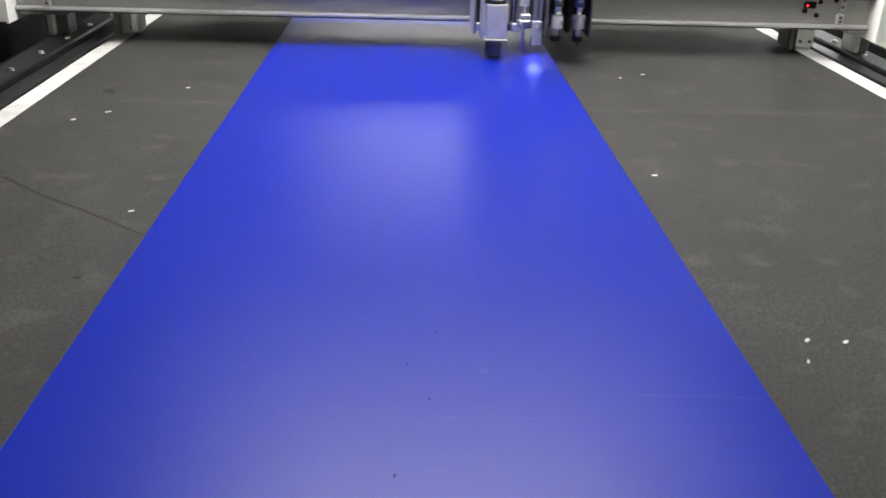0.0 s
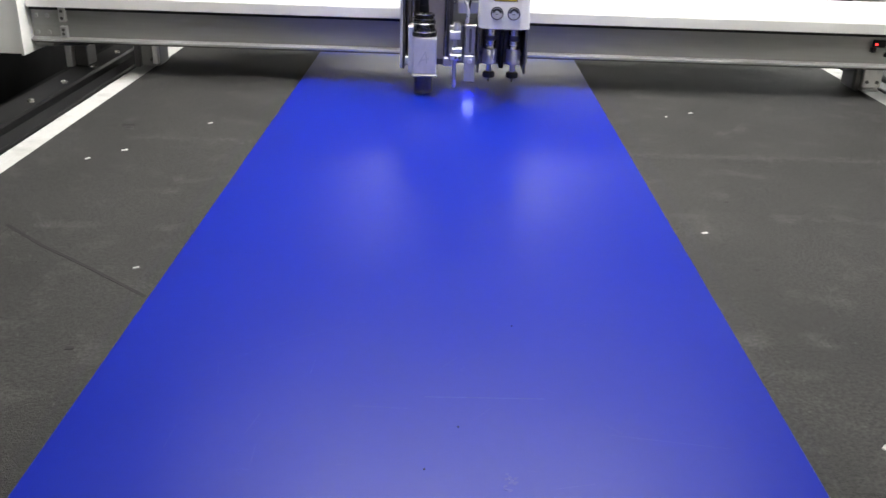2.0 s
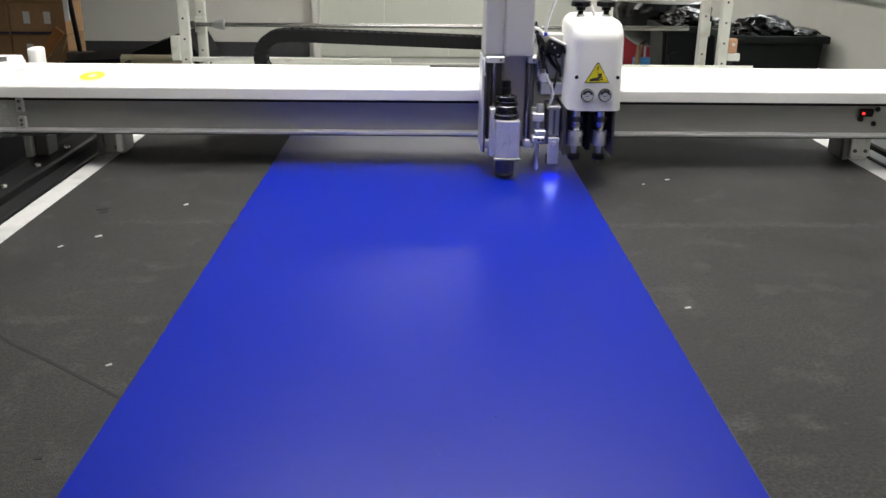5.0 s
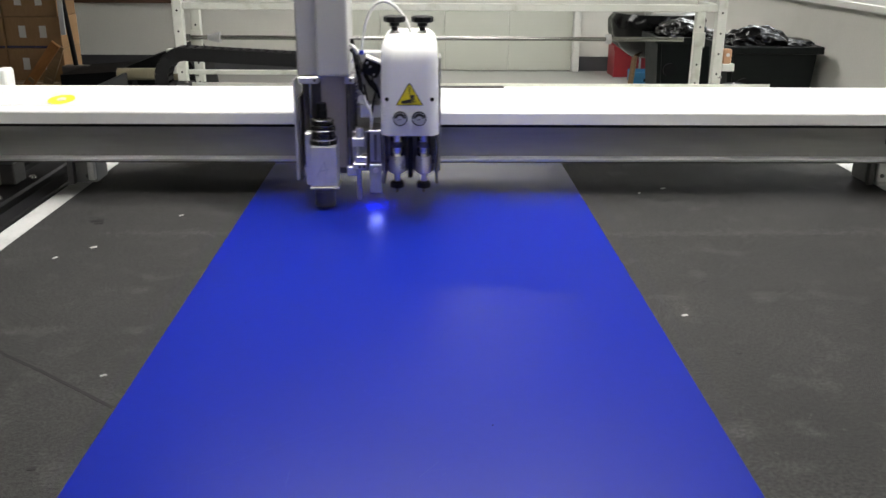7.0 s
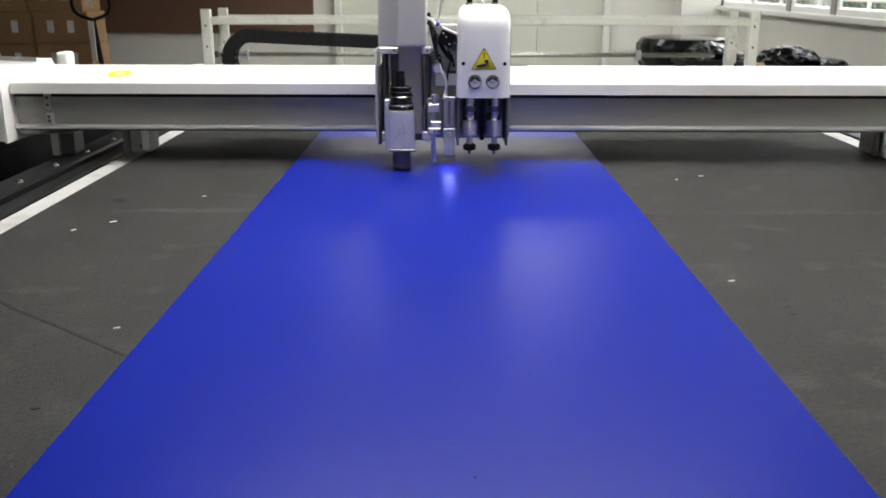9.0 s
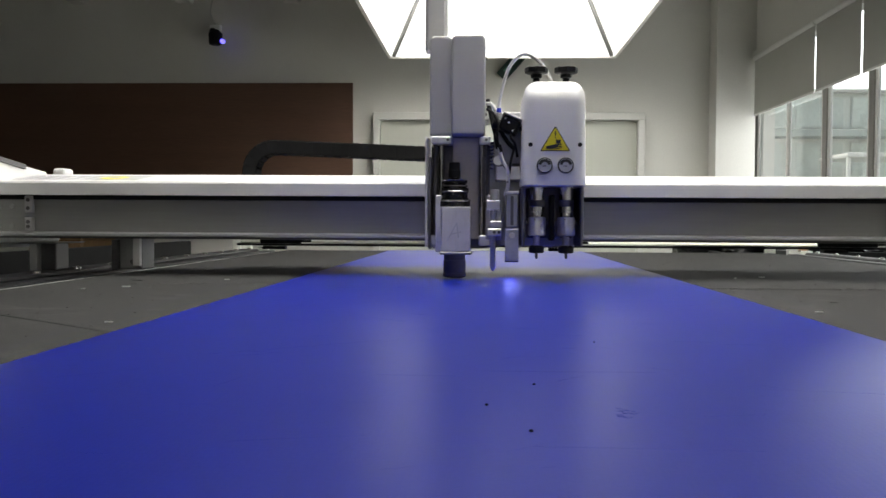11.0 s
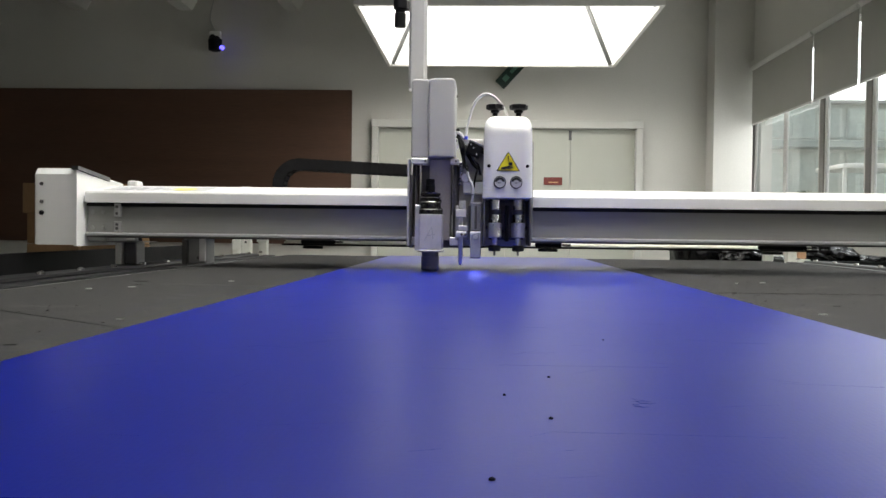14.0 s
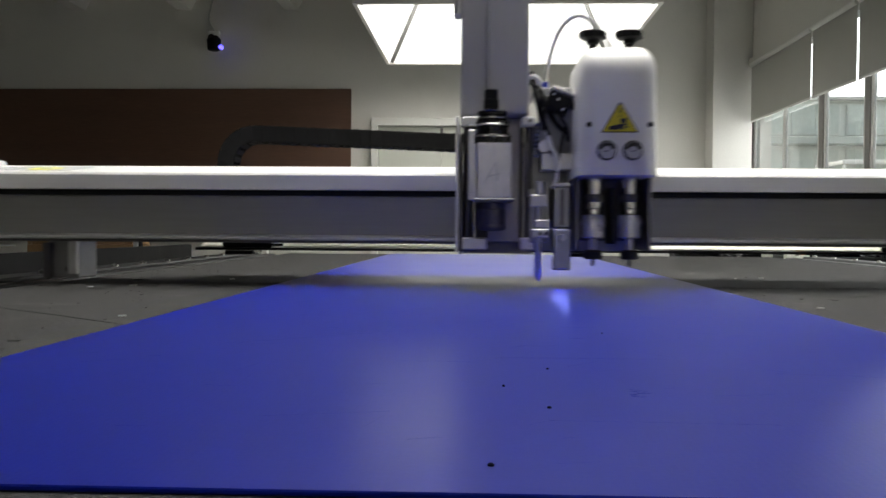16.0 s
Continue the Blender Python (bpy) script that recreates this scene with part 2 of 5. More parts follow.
# ---- mesh helpers ----
def box(bm, x0, x1, y0, y1, z0, z1, bevel=0.0, seg=1):
    v = [bm.verts.new((x, y, z)) for x in (x0, x1) for y in (y0, y1) for z in (z0, z1)]
    f = [bm.faces.new([v[i] for i in q]) for q in ((0, 1, 3, 2), (4, 6, 7, 5), (0, 4, 5, 1), (2, 3, 7, 6), (0, 2, 6, 4), (1, 5, 7, 3))]
    if bevel:
        e = list({e for q in f for e in q.edges})
        bmesh.ops.bevel(bm, geom=e, offset=bevel, segments=seg, profile=0.6, affect="EDGES")


def prism(bm, pts, a, b, axis="x"):
    """A profile extruded along an axis. pts: (y, z) for x, (x, z) for y, (x, y) for z."""
    def at(p, s):
        return {"x": (s, p[0], p[1]), "y": (p[0], s, p[1]), "z": (p[0], p[1], s)}[axis]
    lo, hi = ([bm.verts.new(at(p, s)) for p in pts] for s in (a, b))
    fs = [bm.faces.new(lo), bm.faces.new(hi[::-1])]
    k = len(pts)
    for i in range(k):
        fs.append(bm.faces.new((lo[i], hi[i], hi[(i + 1) % k], lo[(i + 1) % k])))
    bmesh.ops.recalc_face_normals(bm, faces=fs)


def lathe(bm, cx, cy, rows, n=24, axis="z"):
    """Rings of (height, radius) about an axis through (cx, cy)."""
    rings = []
    for h, r in rows:
        ring = []
        for i in range(n):
            a = 2 * math.pi * i / n
            u, w = cx + r * math.cos(a), cy + r * math.sin(a)
            ring.append(bm.verts.new({"z": (u, w, h), "y": (u, h, w), "x": (h, u, w)}[axis]))
        rings.append(ring)
    fs = [bm.faces.new(rings[0]), bm.faces.new(rings[-1][::-1])]
    for p, q in zip(rings, rings[1:]):
        for i in range(n):
            fs.append(bm.faces.new((p[i], p[(i + 1) % n], q[(i + 1) % n], q[i])))
    bmesh.ops.recalc_face_normals(bm, faces=fs)
    for f in fs[2:]:
        f.smooth = True


def tube(bm, pts, r, n=10):
    """A round hose through the points."""
    pts = [Vector(p) for p in pts]
    rings = []
    for i, p in enumerate(pts):
        d = (pts[min(i + 1, len(pts) - 1)] - pts[max(i - 1, 0)]).normalized()
        s = d.cross(Vector((0.3, 1, 0.2))).normalized()
        u = s.cross(d)
        rings.append([bm.verts.new(p + r * (math.cos(2 * math.pi * k / n) * s + math.sin(2 * math.pi * k / n) * u)) for k in range(n)])
    fs = [bm.faces.new(rings[0][::-1]), bm.faces.new(rings[-1])]
    for p, q in zip(rings, rings[1:]):
        for i in range(n):
            f = bm.faces.new((p[i], p[(i + 1) % n], q[(i + 1) % n], q[i]))
            f.smooth = True
            fs.append(f)
    bmesh.ops.recalc_face_normals(bm, faces=fs)


def curve_pts(ctrl, k=8):
    """A smooth line through the control points."""
    c = [Vector(p) for p in ctrl]
    c = [2 * c[0] - c[1]] + c + [2 * c[-1] - c[-2]]
    out = []
    for i in range(1, len(c) - 2):
        for j in range(k):
            t = j / k
            out.append(0.5 * ((2 * c[i]) + (c[i + 1] - c[i - 1]) * t + (2 * c[i - 1] - 5 * c[i] + 4 * c[i + 1] - c[i + 2]) * t * t
                              + (3 * c[i] - c[i - 1] - 3 * c[i + 1] + c[i + 2]) * t ** 3))
    return out + [c[-2]]


def made(name, bm, material):
    me = bpy.data.meshes.new(name)
    for e in bm.edges:
        if len(e.link_faces) == 2 and e.calc_face_angle(0.0) > 0.62:
            e.smooth = False
    bm.to_mesh(me)
    bm.free()
    for m in material if isinstance(material, tuple) else (material,):
        me.materials.append(m)
    return me


def part(name, bm, material, parent, label=""):
    ob = new(name, made(name, bm, material))
    ob.parent = parent
    return tagged(ob, label)


def thing(name, bm, material, label, category, group="", kind=""):
    return tagged(new(name, made(name, bm, material)), label, category, group, kind)


def holder(name, label, category, group="", at=(0, 0, 0)):
    ob = new(name)
    ob.location = at
    return tagged(ob, label, category, group)


def boxed(name, dims, material, parent, bevel=0.0, label="", seg=1):
    bm = bmesh.new()
    box(bm, *dims, bevel, seg)
    return part(name, bm, material, parent, label)


def turned(name, cx, cy, rows, material, parent, label="", n=24, axis="z"):
    bm = bmesh.new()
    lathe(bm, cx, cy, rows, n, axis)
    return part(name, bm, material, parent, label)


def setting(name, dims, material, label, category):
    bm = bmesh.new()
    box(bm, *dims)
    return thing(name, bm, material, label, category, kind="structure")


# ---- the room ----
XW, YB, ZC = 3.0, 10.05, 3.62
setting("floor", (-15.2, XW + 0.24, -6.2, YB + 0.2, -0.12, 0.0), FLOOR, "worn grey painted workshop floor", "floor")
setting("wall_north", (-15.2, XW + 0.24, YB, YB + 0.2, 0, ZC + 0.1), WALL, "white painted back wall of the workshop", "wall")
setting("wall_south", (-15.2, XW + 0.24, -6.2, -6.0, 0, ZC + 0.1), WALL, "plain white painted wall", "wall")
# unseen wall, placed this far away so less light bounces back
setting("wall_west", (-15.2, -15.0, -6.0, YB, 0, ZC + 0.1), WALL, "unseen white painted side wall, set far off", "wall")


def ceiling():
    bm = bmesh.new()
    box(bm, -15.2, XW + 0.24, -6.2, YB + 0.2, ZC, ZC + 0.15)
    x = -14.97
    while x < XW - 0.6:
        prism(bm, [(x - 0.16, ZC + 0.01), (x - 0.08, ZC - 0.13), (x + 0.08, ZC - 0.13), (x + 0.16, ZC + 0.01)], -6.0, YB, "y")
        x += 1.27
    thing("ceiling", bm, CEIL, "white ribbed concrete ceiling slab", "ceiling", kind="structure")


ceiling()
ZS, ZH = 1.06, 2.78
POSTS = [(9.74, 9.80), (7.66, 7.86), (6.72, 6.88), (4.86, 5.02), (3.0, 3.16)]


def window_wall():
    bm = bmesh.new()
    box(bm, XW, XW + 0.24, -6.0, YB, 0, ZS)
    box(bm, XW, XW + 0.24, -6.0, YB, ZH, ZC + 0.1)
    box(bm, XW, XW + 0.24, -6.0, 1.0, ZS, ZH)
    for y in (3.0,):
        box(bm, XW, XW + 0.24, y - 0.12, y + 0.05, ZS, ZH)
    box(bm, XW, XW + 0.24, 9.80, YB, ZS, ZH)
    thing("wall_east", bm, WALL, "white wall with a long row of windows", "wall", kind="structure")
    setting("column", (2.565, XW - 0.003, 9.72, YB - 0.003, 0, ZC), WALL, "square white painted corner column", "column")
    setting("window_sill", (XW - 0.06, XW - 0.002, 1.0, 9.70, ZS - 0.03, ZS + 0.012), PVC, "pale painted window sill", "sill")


window_wall()


def window(i, y0, y1, bars):
    w = holder("window_%d" % i, "tall white-framed workshop window with clear panes", "window", "windows of the east wall", (XW + 0.1, (y0 + y1) / 2, ZS))
    w["kind"] = "structure"
    off = Vector((XW + 0.1, (y0 + y1) / 2, ZS))

    def local(name, d, m, label=""):
        bm = bmesh.new()
        box(bm, d[0] - off.x, d[1] - off.x, d[2] - off.y, d[3] - off.y, d[4] - off.z, d[5] - off.z, 0.004)
        return part(name, bm, m, w, label)
    local("post", (XW + 0.02, XW + 0.08, y0 - 0.045, y0 + 0.010, ZS, ZH), FRAME_DARK, "grey window post")
    local("post", (XW + 0.02, XW + 0.08, y1 - 0.010, y1 + 0.045, ZS, ZH), FRAME_DARK, "grey window post")
    local("frame", (XW + 0.03, XW + 0.06, y0 + 0.010, y1 - 0.010, ZS, ZS + 0.06), PVC)
    local("frame", (XW + 0.03, XW + 0.06, y0 + 0.010, y1 - 0.010, ZH - 0.06, ZH), PVC)
    edges = [y0 + 0.010] + bars + [y1 - 0.010]
    for a, b in zip(edges, edges[1:]):
        local("mullion", (XW + 0.03, XW + 0.06, a, a + 0.045, ZS + 0.06, ZH - 0.06), PVC)
        local("mullion", (XW + 0.03, XW + 0.06, b - 0.045, b - 0.001, ZS + 0.06, ZH - 0.06), PVC)
        g = local("pane", (XW + 0.043, XW + 0.047, a + 0.045, b - 0.045, ZS + 0.06, ZH - 0.06), GLASS)
        g.visible_shadow = False


window(1, 7.80, 9.76, [8.75])
window(2, 6.83, 7.72, [])
window(3, 4.98, 6.76, [5.9])
# windows 4 and 5 are unseen, added to carry the row on for side light
window(4, 3.10, 4.92, [4.0])
window(5, 1.10, 2.84, [2.0])
for y0, y1 in ((7.88, 9.665), (6.885, 7.84), (5.2, 6.84), (3.2, 5.15), (1.1, 2.9)):
    h = holder("roller_blind", "grey fabric roller blind pulled half down before a window", "blind", "roller blinds", (XW - 0.03, (y0 + y1) / 2, 2.15))
    hw = (y1 - y0) / 2
    # the two unseen blinds hang lower to hold back light under the beam
    low = -0.66 if y1 < 5.16 else 0.0
    boxed("cloth", (-0.003, 0.0, -hw, hw, low, 0.60), BLIND, h)
    boxed("bottom_bar", (-0.008, 0.004, -hw, hw, low - 0.022, low - 0.001), PVC, h, 0.003)
    turned("roller", 0.0, 0.615, [(-hw, 0.028), (hw, 0.028)], PVC, h, axis="y", n=16)
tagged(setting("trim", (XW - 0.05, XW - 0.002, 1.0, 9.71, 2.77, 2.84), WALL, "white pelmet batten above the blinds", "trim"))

# the sky's light in each window opening, below the blinds; the last two openings are assumed
for y0, y1, top in ((7.86, 9.72, 2.14), (6.88, 7.66, 2.14), (5.20, 6.72, 2.14), (3.20, 4.86, 1.47), (1.14, 2.8, 1.47)):
    d = bpy.data.lights.new("daylight", "AREA")
    d.shape, d.size, d.size_y = "RECTANGLE", y1 - y0, top - ZS
    d.energy, d.color = (DAYLIGHT if top > 2 else SHADED_DAYLIGHT) * (y1 - y0) * (top - ZS) / 1.944, (0.98, 1.0, 0.99)
    new("daylight", d).matrix_world = look((XW + 0.02, (y0 + y1) / 2, (ZS + top) / 2), (XW - 1, (y0 + y1) / 2, (ZS + top) / 2 - 0.05))

# wood panel, skirting and doors of the back wall
bm = bmesh.new()
box(bm, -7.9, -1.550, YB - 0.05, YB - 0.003, 0.748, 2.556, 0.004)
wp = thing("wood_panel", bm, WOOD, "dark brown wood-grain wall panelling", "wall panel", kind="structure")
setting("baseboard", (-7.9, -1.36, YB - 0.022, YB - 0.002, 0, 0.165), SKIRT, "dark grey skirting board", "baseboard")
tagged(setting("baseboard", (1.76, 2.56, YB - 0.022, YB - 0.002, 0, 0.165), SKIRT, "dark grey skirting board", "baseboard"))


def doors():
    d = holder("door_1", "pale grey-green four-leaf folding door, closed", "door", at=(0.235, YB, 0))
    d["kind"] = "structure"
    x0, x1, y = -1.325 - 0.21, 1.795 - 0.21, 0
    for a, b, c, e in ((x0, x0 + 0.075, 0, 2.12), (x1 - 0.075, x1, 0, 2.12), (x0, x1, 2.12, 2.205)):
        boxed("door_frame", (a, b, -0.13, -0.002, c, e), DOOR_TRIM, d, 0.004)
    w = (x1 - x0 - 0.15) / 4
    for i in range(4):
        a = x0 + 0.075 + i * w
        leaf = boxed("leaf", (a + 0.003, a + w - 0.003, -0.03, -0.003, 0.01, 2.113), DOOR, d, 0.003)
        if i in (0, 2):
            boxed("hinge", (a + w - 0.02, a + w + 0.014, -0.037, -0.031, 1.99, 2.10), DARK_STEEL, leaf, 0.002)
    s = boxed("plaque", (0.465, 0.68, -0.042, -0.034, 1.47, 1.56), RED_SIGN, d, 0.002, "small dark red plaque with illegible line")
    boxed("line", (0.52, 0.63, -0.045, -0.0422, 1.495, 1.507), ORANGE, s)


doors()


def exit_sign():
    h = holder("exit_sign", "dark green exit sign hanging crooked on the wall", "sign", at=(0.30, YB - 0.06, 2.76))
    boxed("panel", (-0.19, 0.19, -0.02, 0.02, -0.07, 0.07), GREEN_SIGN, h, 0.004)
    boxed("marking", (-0.12, -0.05, -0.024, -0.0205, -0.03, 0.03), GREEN_PALE, h)
    boxed("marking", (0.0, 0.12, -0.024, -0.0205, -0.02, 0.02), GREEN_PALE, h)
    boxed("bracket", (-0.02, 0.02, 0.02, 0.058, -0.02, 0.02), DARK_STEEL, h)
    h.matrix_basis = pose(0.30, YB - 0.06, 2.76, 0, -48, 0)


exit_sign()


def wall_camera():
    h = holder("security_camera", "small black security camera with a blue light on the wall", "camera", at=(-3.17, YB - 0.002, 3.115))
    boxed("mount", (-0.05, 0.05, -0.05, 0, -0.03, 0.09), WHITE_PAINT, h, 0.015, "white wall mount", 2)
    bm = bmesh.new()
    lathe(bm, 0.02, -0.10, [(-0.10, 0.035), (-0.09, 0.055), (0.0, 0.06), (0.03, 0.03)])
    part("dome", bm, BLACK, h)
    turned("lens", -0.02, 0.03, [(-0.075, 0.018), (-0.05, 0.03)], BLACK, h, axis="y", n=16)
    turned("light", 0.085, -0.07, [(-0.13, 0.018), (-0.10, 0.018)], BLUE_LED, h, "glowing blue light", 12, "y")
    bm = bmesh.new()
    tube(bm, curve_pts([(0.0, -0.02, 0.09), (-0.05, -0.015, 0.2), (-0.02, -0.015, 0.36)]), 0.006)
    part("cable", bm, LAMP_OUT, h)
    h.scale = (1.35, 1.35, 1.35)


wall_camera()

# ---- hanging lamps ----
LAMP_Z = 2.717


def hanging_lamp(yc):
    h = holder("hanging_lamp", "large square white lamp hood, lit, hung from the ceiling", "lamp", "hanging lamps", (0.17, yc, LAMP_Z))
    a, b, t, k = 1.19, 1.275, 0.63, 0.72
    lo = [(-a, -b, 0), (a, -b, 0), (a, b, 0), (-a, b, 0)]
    hi = [(-a * k, -b * k, t), (a * k, -b * k, t), (a * k, b * k, t), (-a * k, b * k, t)]
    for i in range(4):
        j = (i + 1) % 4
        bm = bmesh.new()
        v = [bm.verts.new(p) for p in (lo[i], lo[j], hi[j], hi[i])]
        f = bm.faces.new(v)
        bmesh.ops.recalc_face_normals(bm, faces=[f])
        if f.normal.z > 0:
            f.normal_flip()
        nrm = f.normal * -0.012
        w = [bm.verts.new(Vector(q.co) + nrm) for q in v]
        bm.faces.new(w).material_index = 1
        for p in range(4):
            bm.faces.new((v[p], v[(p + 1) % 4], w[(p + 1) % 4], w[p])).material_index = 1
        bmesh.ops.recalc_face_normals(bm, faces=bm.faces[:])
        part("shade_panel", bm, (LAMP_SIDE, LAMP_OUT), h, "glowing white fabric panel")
        c0, c1 = Vector(lo[i]) * 0.975, Vector((hi[i][0] * 0.97, hi[i][1] * 0.97, t))
        bm = bmesh.new()
        tube(bm, [c0, c1 - Vector((0, 0, 0.01))], 0.022, 6)
        part("seam_rib", bm, LAMP_RIB, h, "pale grey corner rib")
    for d in ((-a - 0.03, a + 0.03, -b - 0.045, -b, -0.018, 0.042), (-a - 0.03, a + 0.03, b, b + 0.045, -0.018, 0.018),
              (-a - 0.03, -a, -b, b, -0.018, 0.018), (a, a + 0.03, -b, b, -0.018, 0.018)):
        boxed("rim", d, LAMP_RIM, h)
    boxed("diffuser", (-a * k, a * k, -b * k, b * k, t - 0.01, t + 0.005), REAR_PANEL if yc > 4 else LAMP_PANEL if yc > 0 else FRONT_FILL_PANEL, h, 0, "bright lit diffuser")
    boxed("top_plate", (-a * k - 0.02, a * k + 0.02, -b * k - 0.02, b * k + 0.02, t + 0.006, t + 0.05), LAMP_OUT, h, 0.005)
    for sx in (-1, 1):
        turned("hanger", sx * a * k * 0.8, 0, [(t + 0.05, 0.008), (ZC - LAMP_Z, 0.008)], DARK_STEEL, h, n=10)


# the hood at y -3.96 is unseen, added to fill the beam's front
for yc in (7.96, 2.00, -3.96):
    hanging_lamp(yc)

# ---- cutting table ----
TX0, TX1, TY0, TY1, TZ = -0.945, 1.338, -1.3, 3.86, 0.80


def cutting_table():
    h = holder("cutting_table", "long flatbed cutting table with a dark grey felt bed", "table", at=(0.2, 1.5, 0))
    o = Vector((0.2, 1.5, 0))

    def loc(name, d, m, bevel=0.0, label=""):
        return boxed(name, (d[0] - o.x, d[1] - o.x, d[2] - o.y, d[3] - o.y, d[4], d[5]), m, h, bevel, label)
    bed = loc("felt_bed", (TX0, TX1, TY0, TY1, 0.74, TZ), FELT, 0.004, "worn dark grey felt belt")
    for x0, x1 in ((TX0 - 0.068, TX0 - 0.003), (TX1 + 0.003, TX1 + 0.082)):
        loc("edging", (x0, x1, TY0, TY1, 0.74, TZ - 0.009), EDGE_WHITE, 0.002, "white edging strip")
    for s in (-1, 1):
        e = TX0 - 0.07 if s < 0 else TX1 + 0.084
        r = lambda a, b: tuple(sorted((e + s * a, e + s * b)))
        loc("guide_rail", (*r(0.004, 0.058), TY0, TY1 + 0.05, 0.70, 0.796), BLACK_RAIL, 0.004, "black guide rail")
        loc("rail_channel", (*r(0.060, 0.082), TY0, TY1 + 0.05, 0.70, 0.765), ALU, 0.002, "bare metal channel")
        loc("guide_rail", (*r(0.084, 0.175), TY0, TY1 + 0.05, 0.70, 0.802), BLACK_RAIL, 0.006, "black guide rail")
        loc("cable_tray", (*r(0.18, 0.42), TY0, TY1 + 0.05, 0.60, 0.68), CHAIN_BLACK, 0.004, "black cable tray")
        loc("tray_lip", (*r(0.42, 0.435), TY0, TY1 + 0.05, 0.60, 0.84 if s < 0 else 0.74), CHAIN_BLACK, 0.003)
        x = e + s * 0.115 - o.x
        y = TY0 + 0.2
        k = 0
        while y < TY1:
            y = TY0 + 0.195 + 0.2245 * k
            k += 1
            turned("bolt", x, y - o.y, [(0.802, 0.011), (0.807, 0.010), (0.810, 0.005)], STEEL, h, n=12)
    loc("side_panel", (TX0 - 0.30, TX0 - 0.27, TY0 + 0.1, TY1 - 0.1, 0.06, 0.598), WARM_PAINT, 0.004)
    loc("side_panel", (TX1 + 0.27, TX1 + 0.30, TY0 + 0.1, TY1 - 0.1, 0.06, 0.598), WARM_PAINT, 0.004)
    loc("base_frame", (TX0 - 0.26, TX1 + 0.26, TY0 + 0.1, TY1 - 0.1, 0.45, 0.698), WARM_PAINT, 0.004)
    for x in (TX0 - 0.1, TX1 + 0.1):
        for y in (TY0 + 0.3, 1.5, TY1 - 0.3):
            loc("leg", (x - 0.06, x + 0.06, y - 0.06, y + 0.06, 0, 0.45), WARM_PAINT, 0.004)
    return h, o


table, TO = cutting_table()


def on_table(name, bm, m, label, kind=""):
    for v in bm.verts:
        v.co -= TO
    tagged(part(name, bm, m, table, label), kind=kind)


def strip(bm, p, q, w, z, t=0.0006):
    p, q = Vector((*p, z)), Vector((*q, z))
    d = (q - p).normalized()
    s = Vector((-d.y, d.x, 0)) * w / 2
    lo = [bm.verts.new(c) for c in (p - s, q - s, q + s, p + s)]
    hi = [bm.verts.new(c.co + Vector((0, 0, t))) for c in lo]
    bm.faces.new(hi)
    for i in range(4):
        bm.faces.new((lo[i], lo[(i + 1) % 4], hi[(i + 1) % 4], hi[i]))


rng = random.Random(5)
# the diagonal knife seam in the felt, the worn cross band and the lint
bm = bmesh.new()
pts = [(-0.80, 0.955), (-0.70, 0.868), (-0.60, 0.795), (-0.52, 0.733), (-0.455, 0.682)]
for p, q in zip(pts, pts[1:]):
    strip(bm, p, q, 0.006, TZ)
on_table("seam", bm, FELT_DARK, "dark diagonal seam in the felt")
bm = bmesh.new()
for x0, x1, n in ((0.45, 1.30, 620), (-0.78, -0.45, 190)):
    for i in range(n):
        x = rng.uniform(x0, x1)
        y = 1.522 + 0.006 * math.sin(9 * x) + rng.gauss(0, 0.009 + 0.008 * rng.random())
        a, ln = rng.uniform(-1.2, 1.2), rng.uniform(0.002, 0.011)
        strip(bm, (x, y), (x + ln * math.cos(a), y + ln * math.sin(a)), rng.uniform(0.0015, 0.0045), TZ, 0.0003 + 0.0000007 * i)
on_table("worn_band", bm, FELT_WORN, "pale worn band across the felt", "stuff")
bm = bmesh.new()
for x, y, s in ((-0.505, 0.787, 0.010), (-0.603, 1.667, 0.012), (0.557, 0.347, 0.010), (0.61, 0.343, 0.009), (0.535, 0.29, 0.007), (0.51, 1.025, 0.012), (0.70, 1.93, 0.014),
                (0.62, 1.88, 0.010), (-0.66, 0.52, 0.006), (-0.74, 1.42, 0.015), (-0.80, 1.35, 0.012)):
    a = rng.uniform(0.3, 1.2)
    strip(bm, (x - s / 2 * math.cos(a), y - s / 2 * math.sin(a)), (x + s / 2 * math.cos(a), y + s / 2 * math.sin(a)), s * 0.45, TZ, 0.0015)
on_table("lint", bm, LINT, "white lint and chips on the felt", "stuff")
bm = bmesh.new()
for i in range(420):
    x, y = rng.choice((rng.uniform(TX0 + 0.02, -0.46), rng.uniform(0.46, TX1 - 0.02))), rng.uniform(0, 3.6)
    s, a = rng.uniform(0.002, 0.006), rng.uniform(0, 3.1)
    strip(bm, (x, y), (x + s * math.cos(a), y + s * math.sin(a)), s * 0.5, TZ, 0.0008)
on_table("dust", bm, FELT_WORN, "specks of dust on the felt", "stuff")
bm = bmesh.new()
for x, y, s in ((-0.51, 0.517, 0.012), (-0.80, 1.62, 0.03), (-0.79, 1.60, 0.02), (0.60, 1.2, 0.010), (0.56, 0.86, 0.008)):
    strip(bm, (x - s / 2, y), (x + s / 2, y + s * 0.2), s * 0.5, TZ, 0.0009)
on_table("dark_spot", bm, FELT_DARK, "small dark spots on the felt", "stuff")


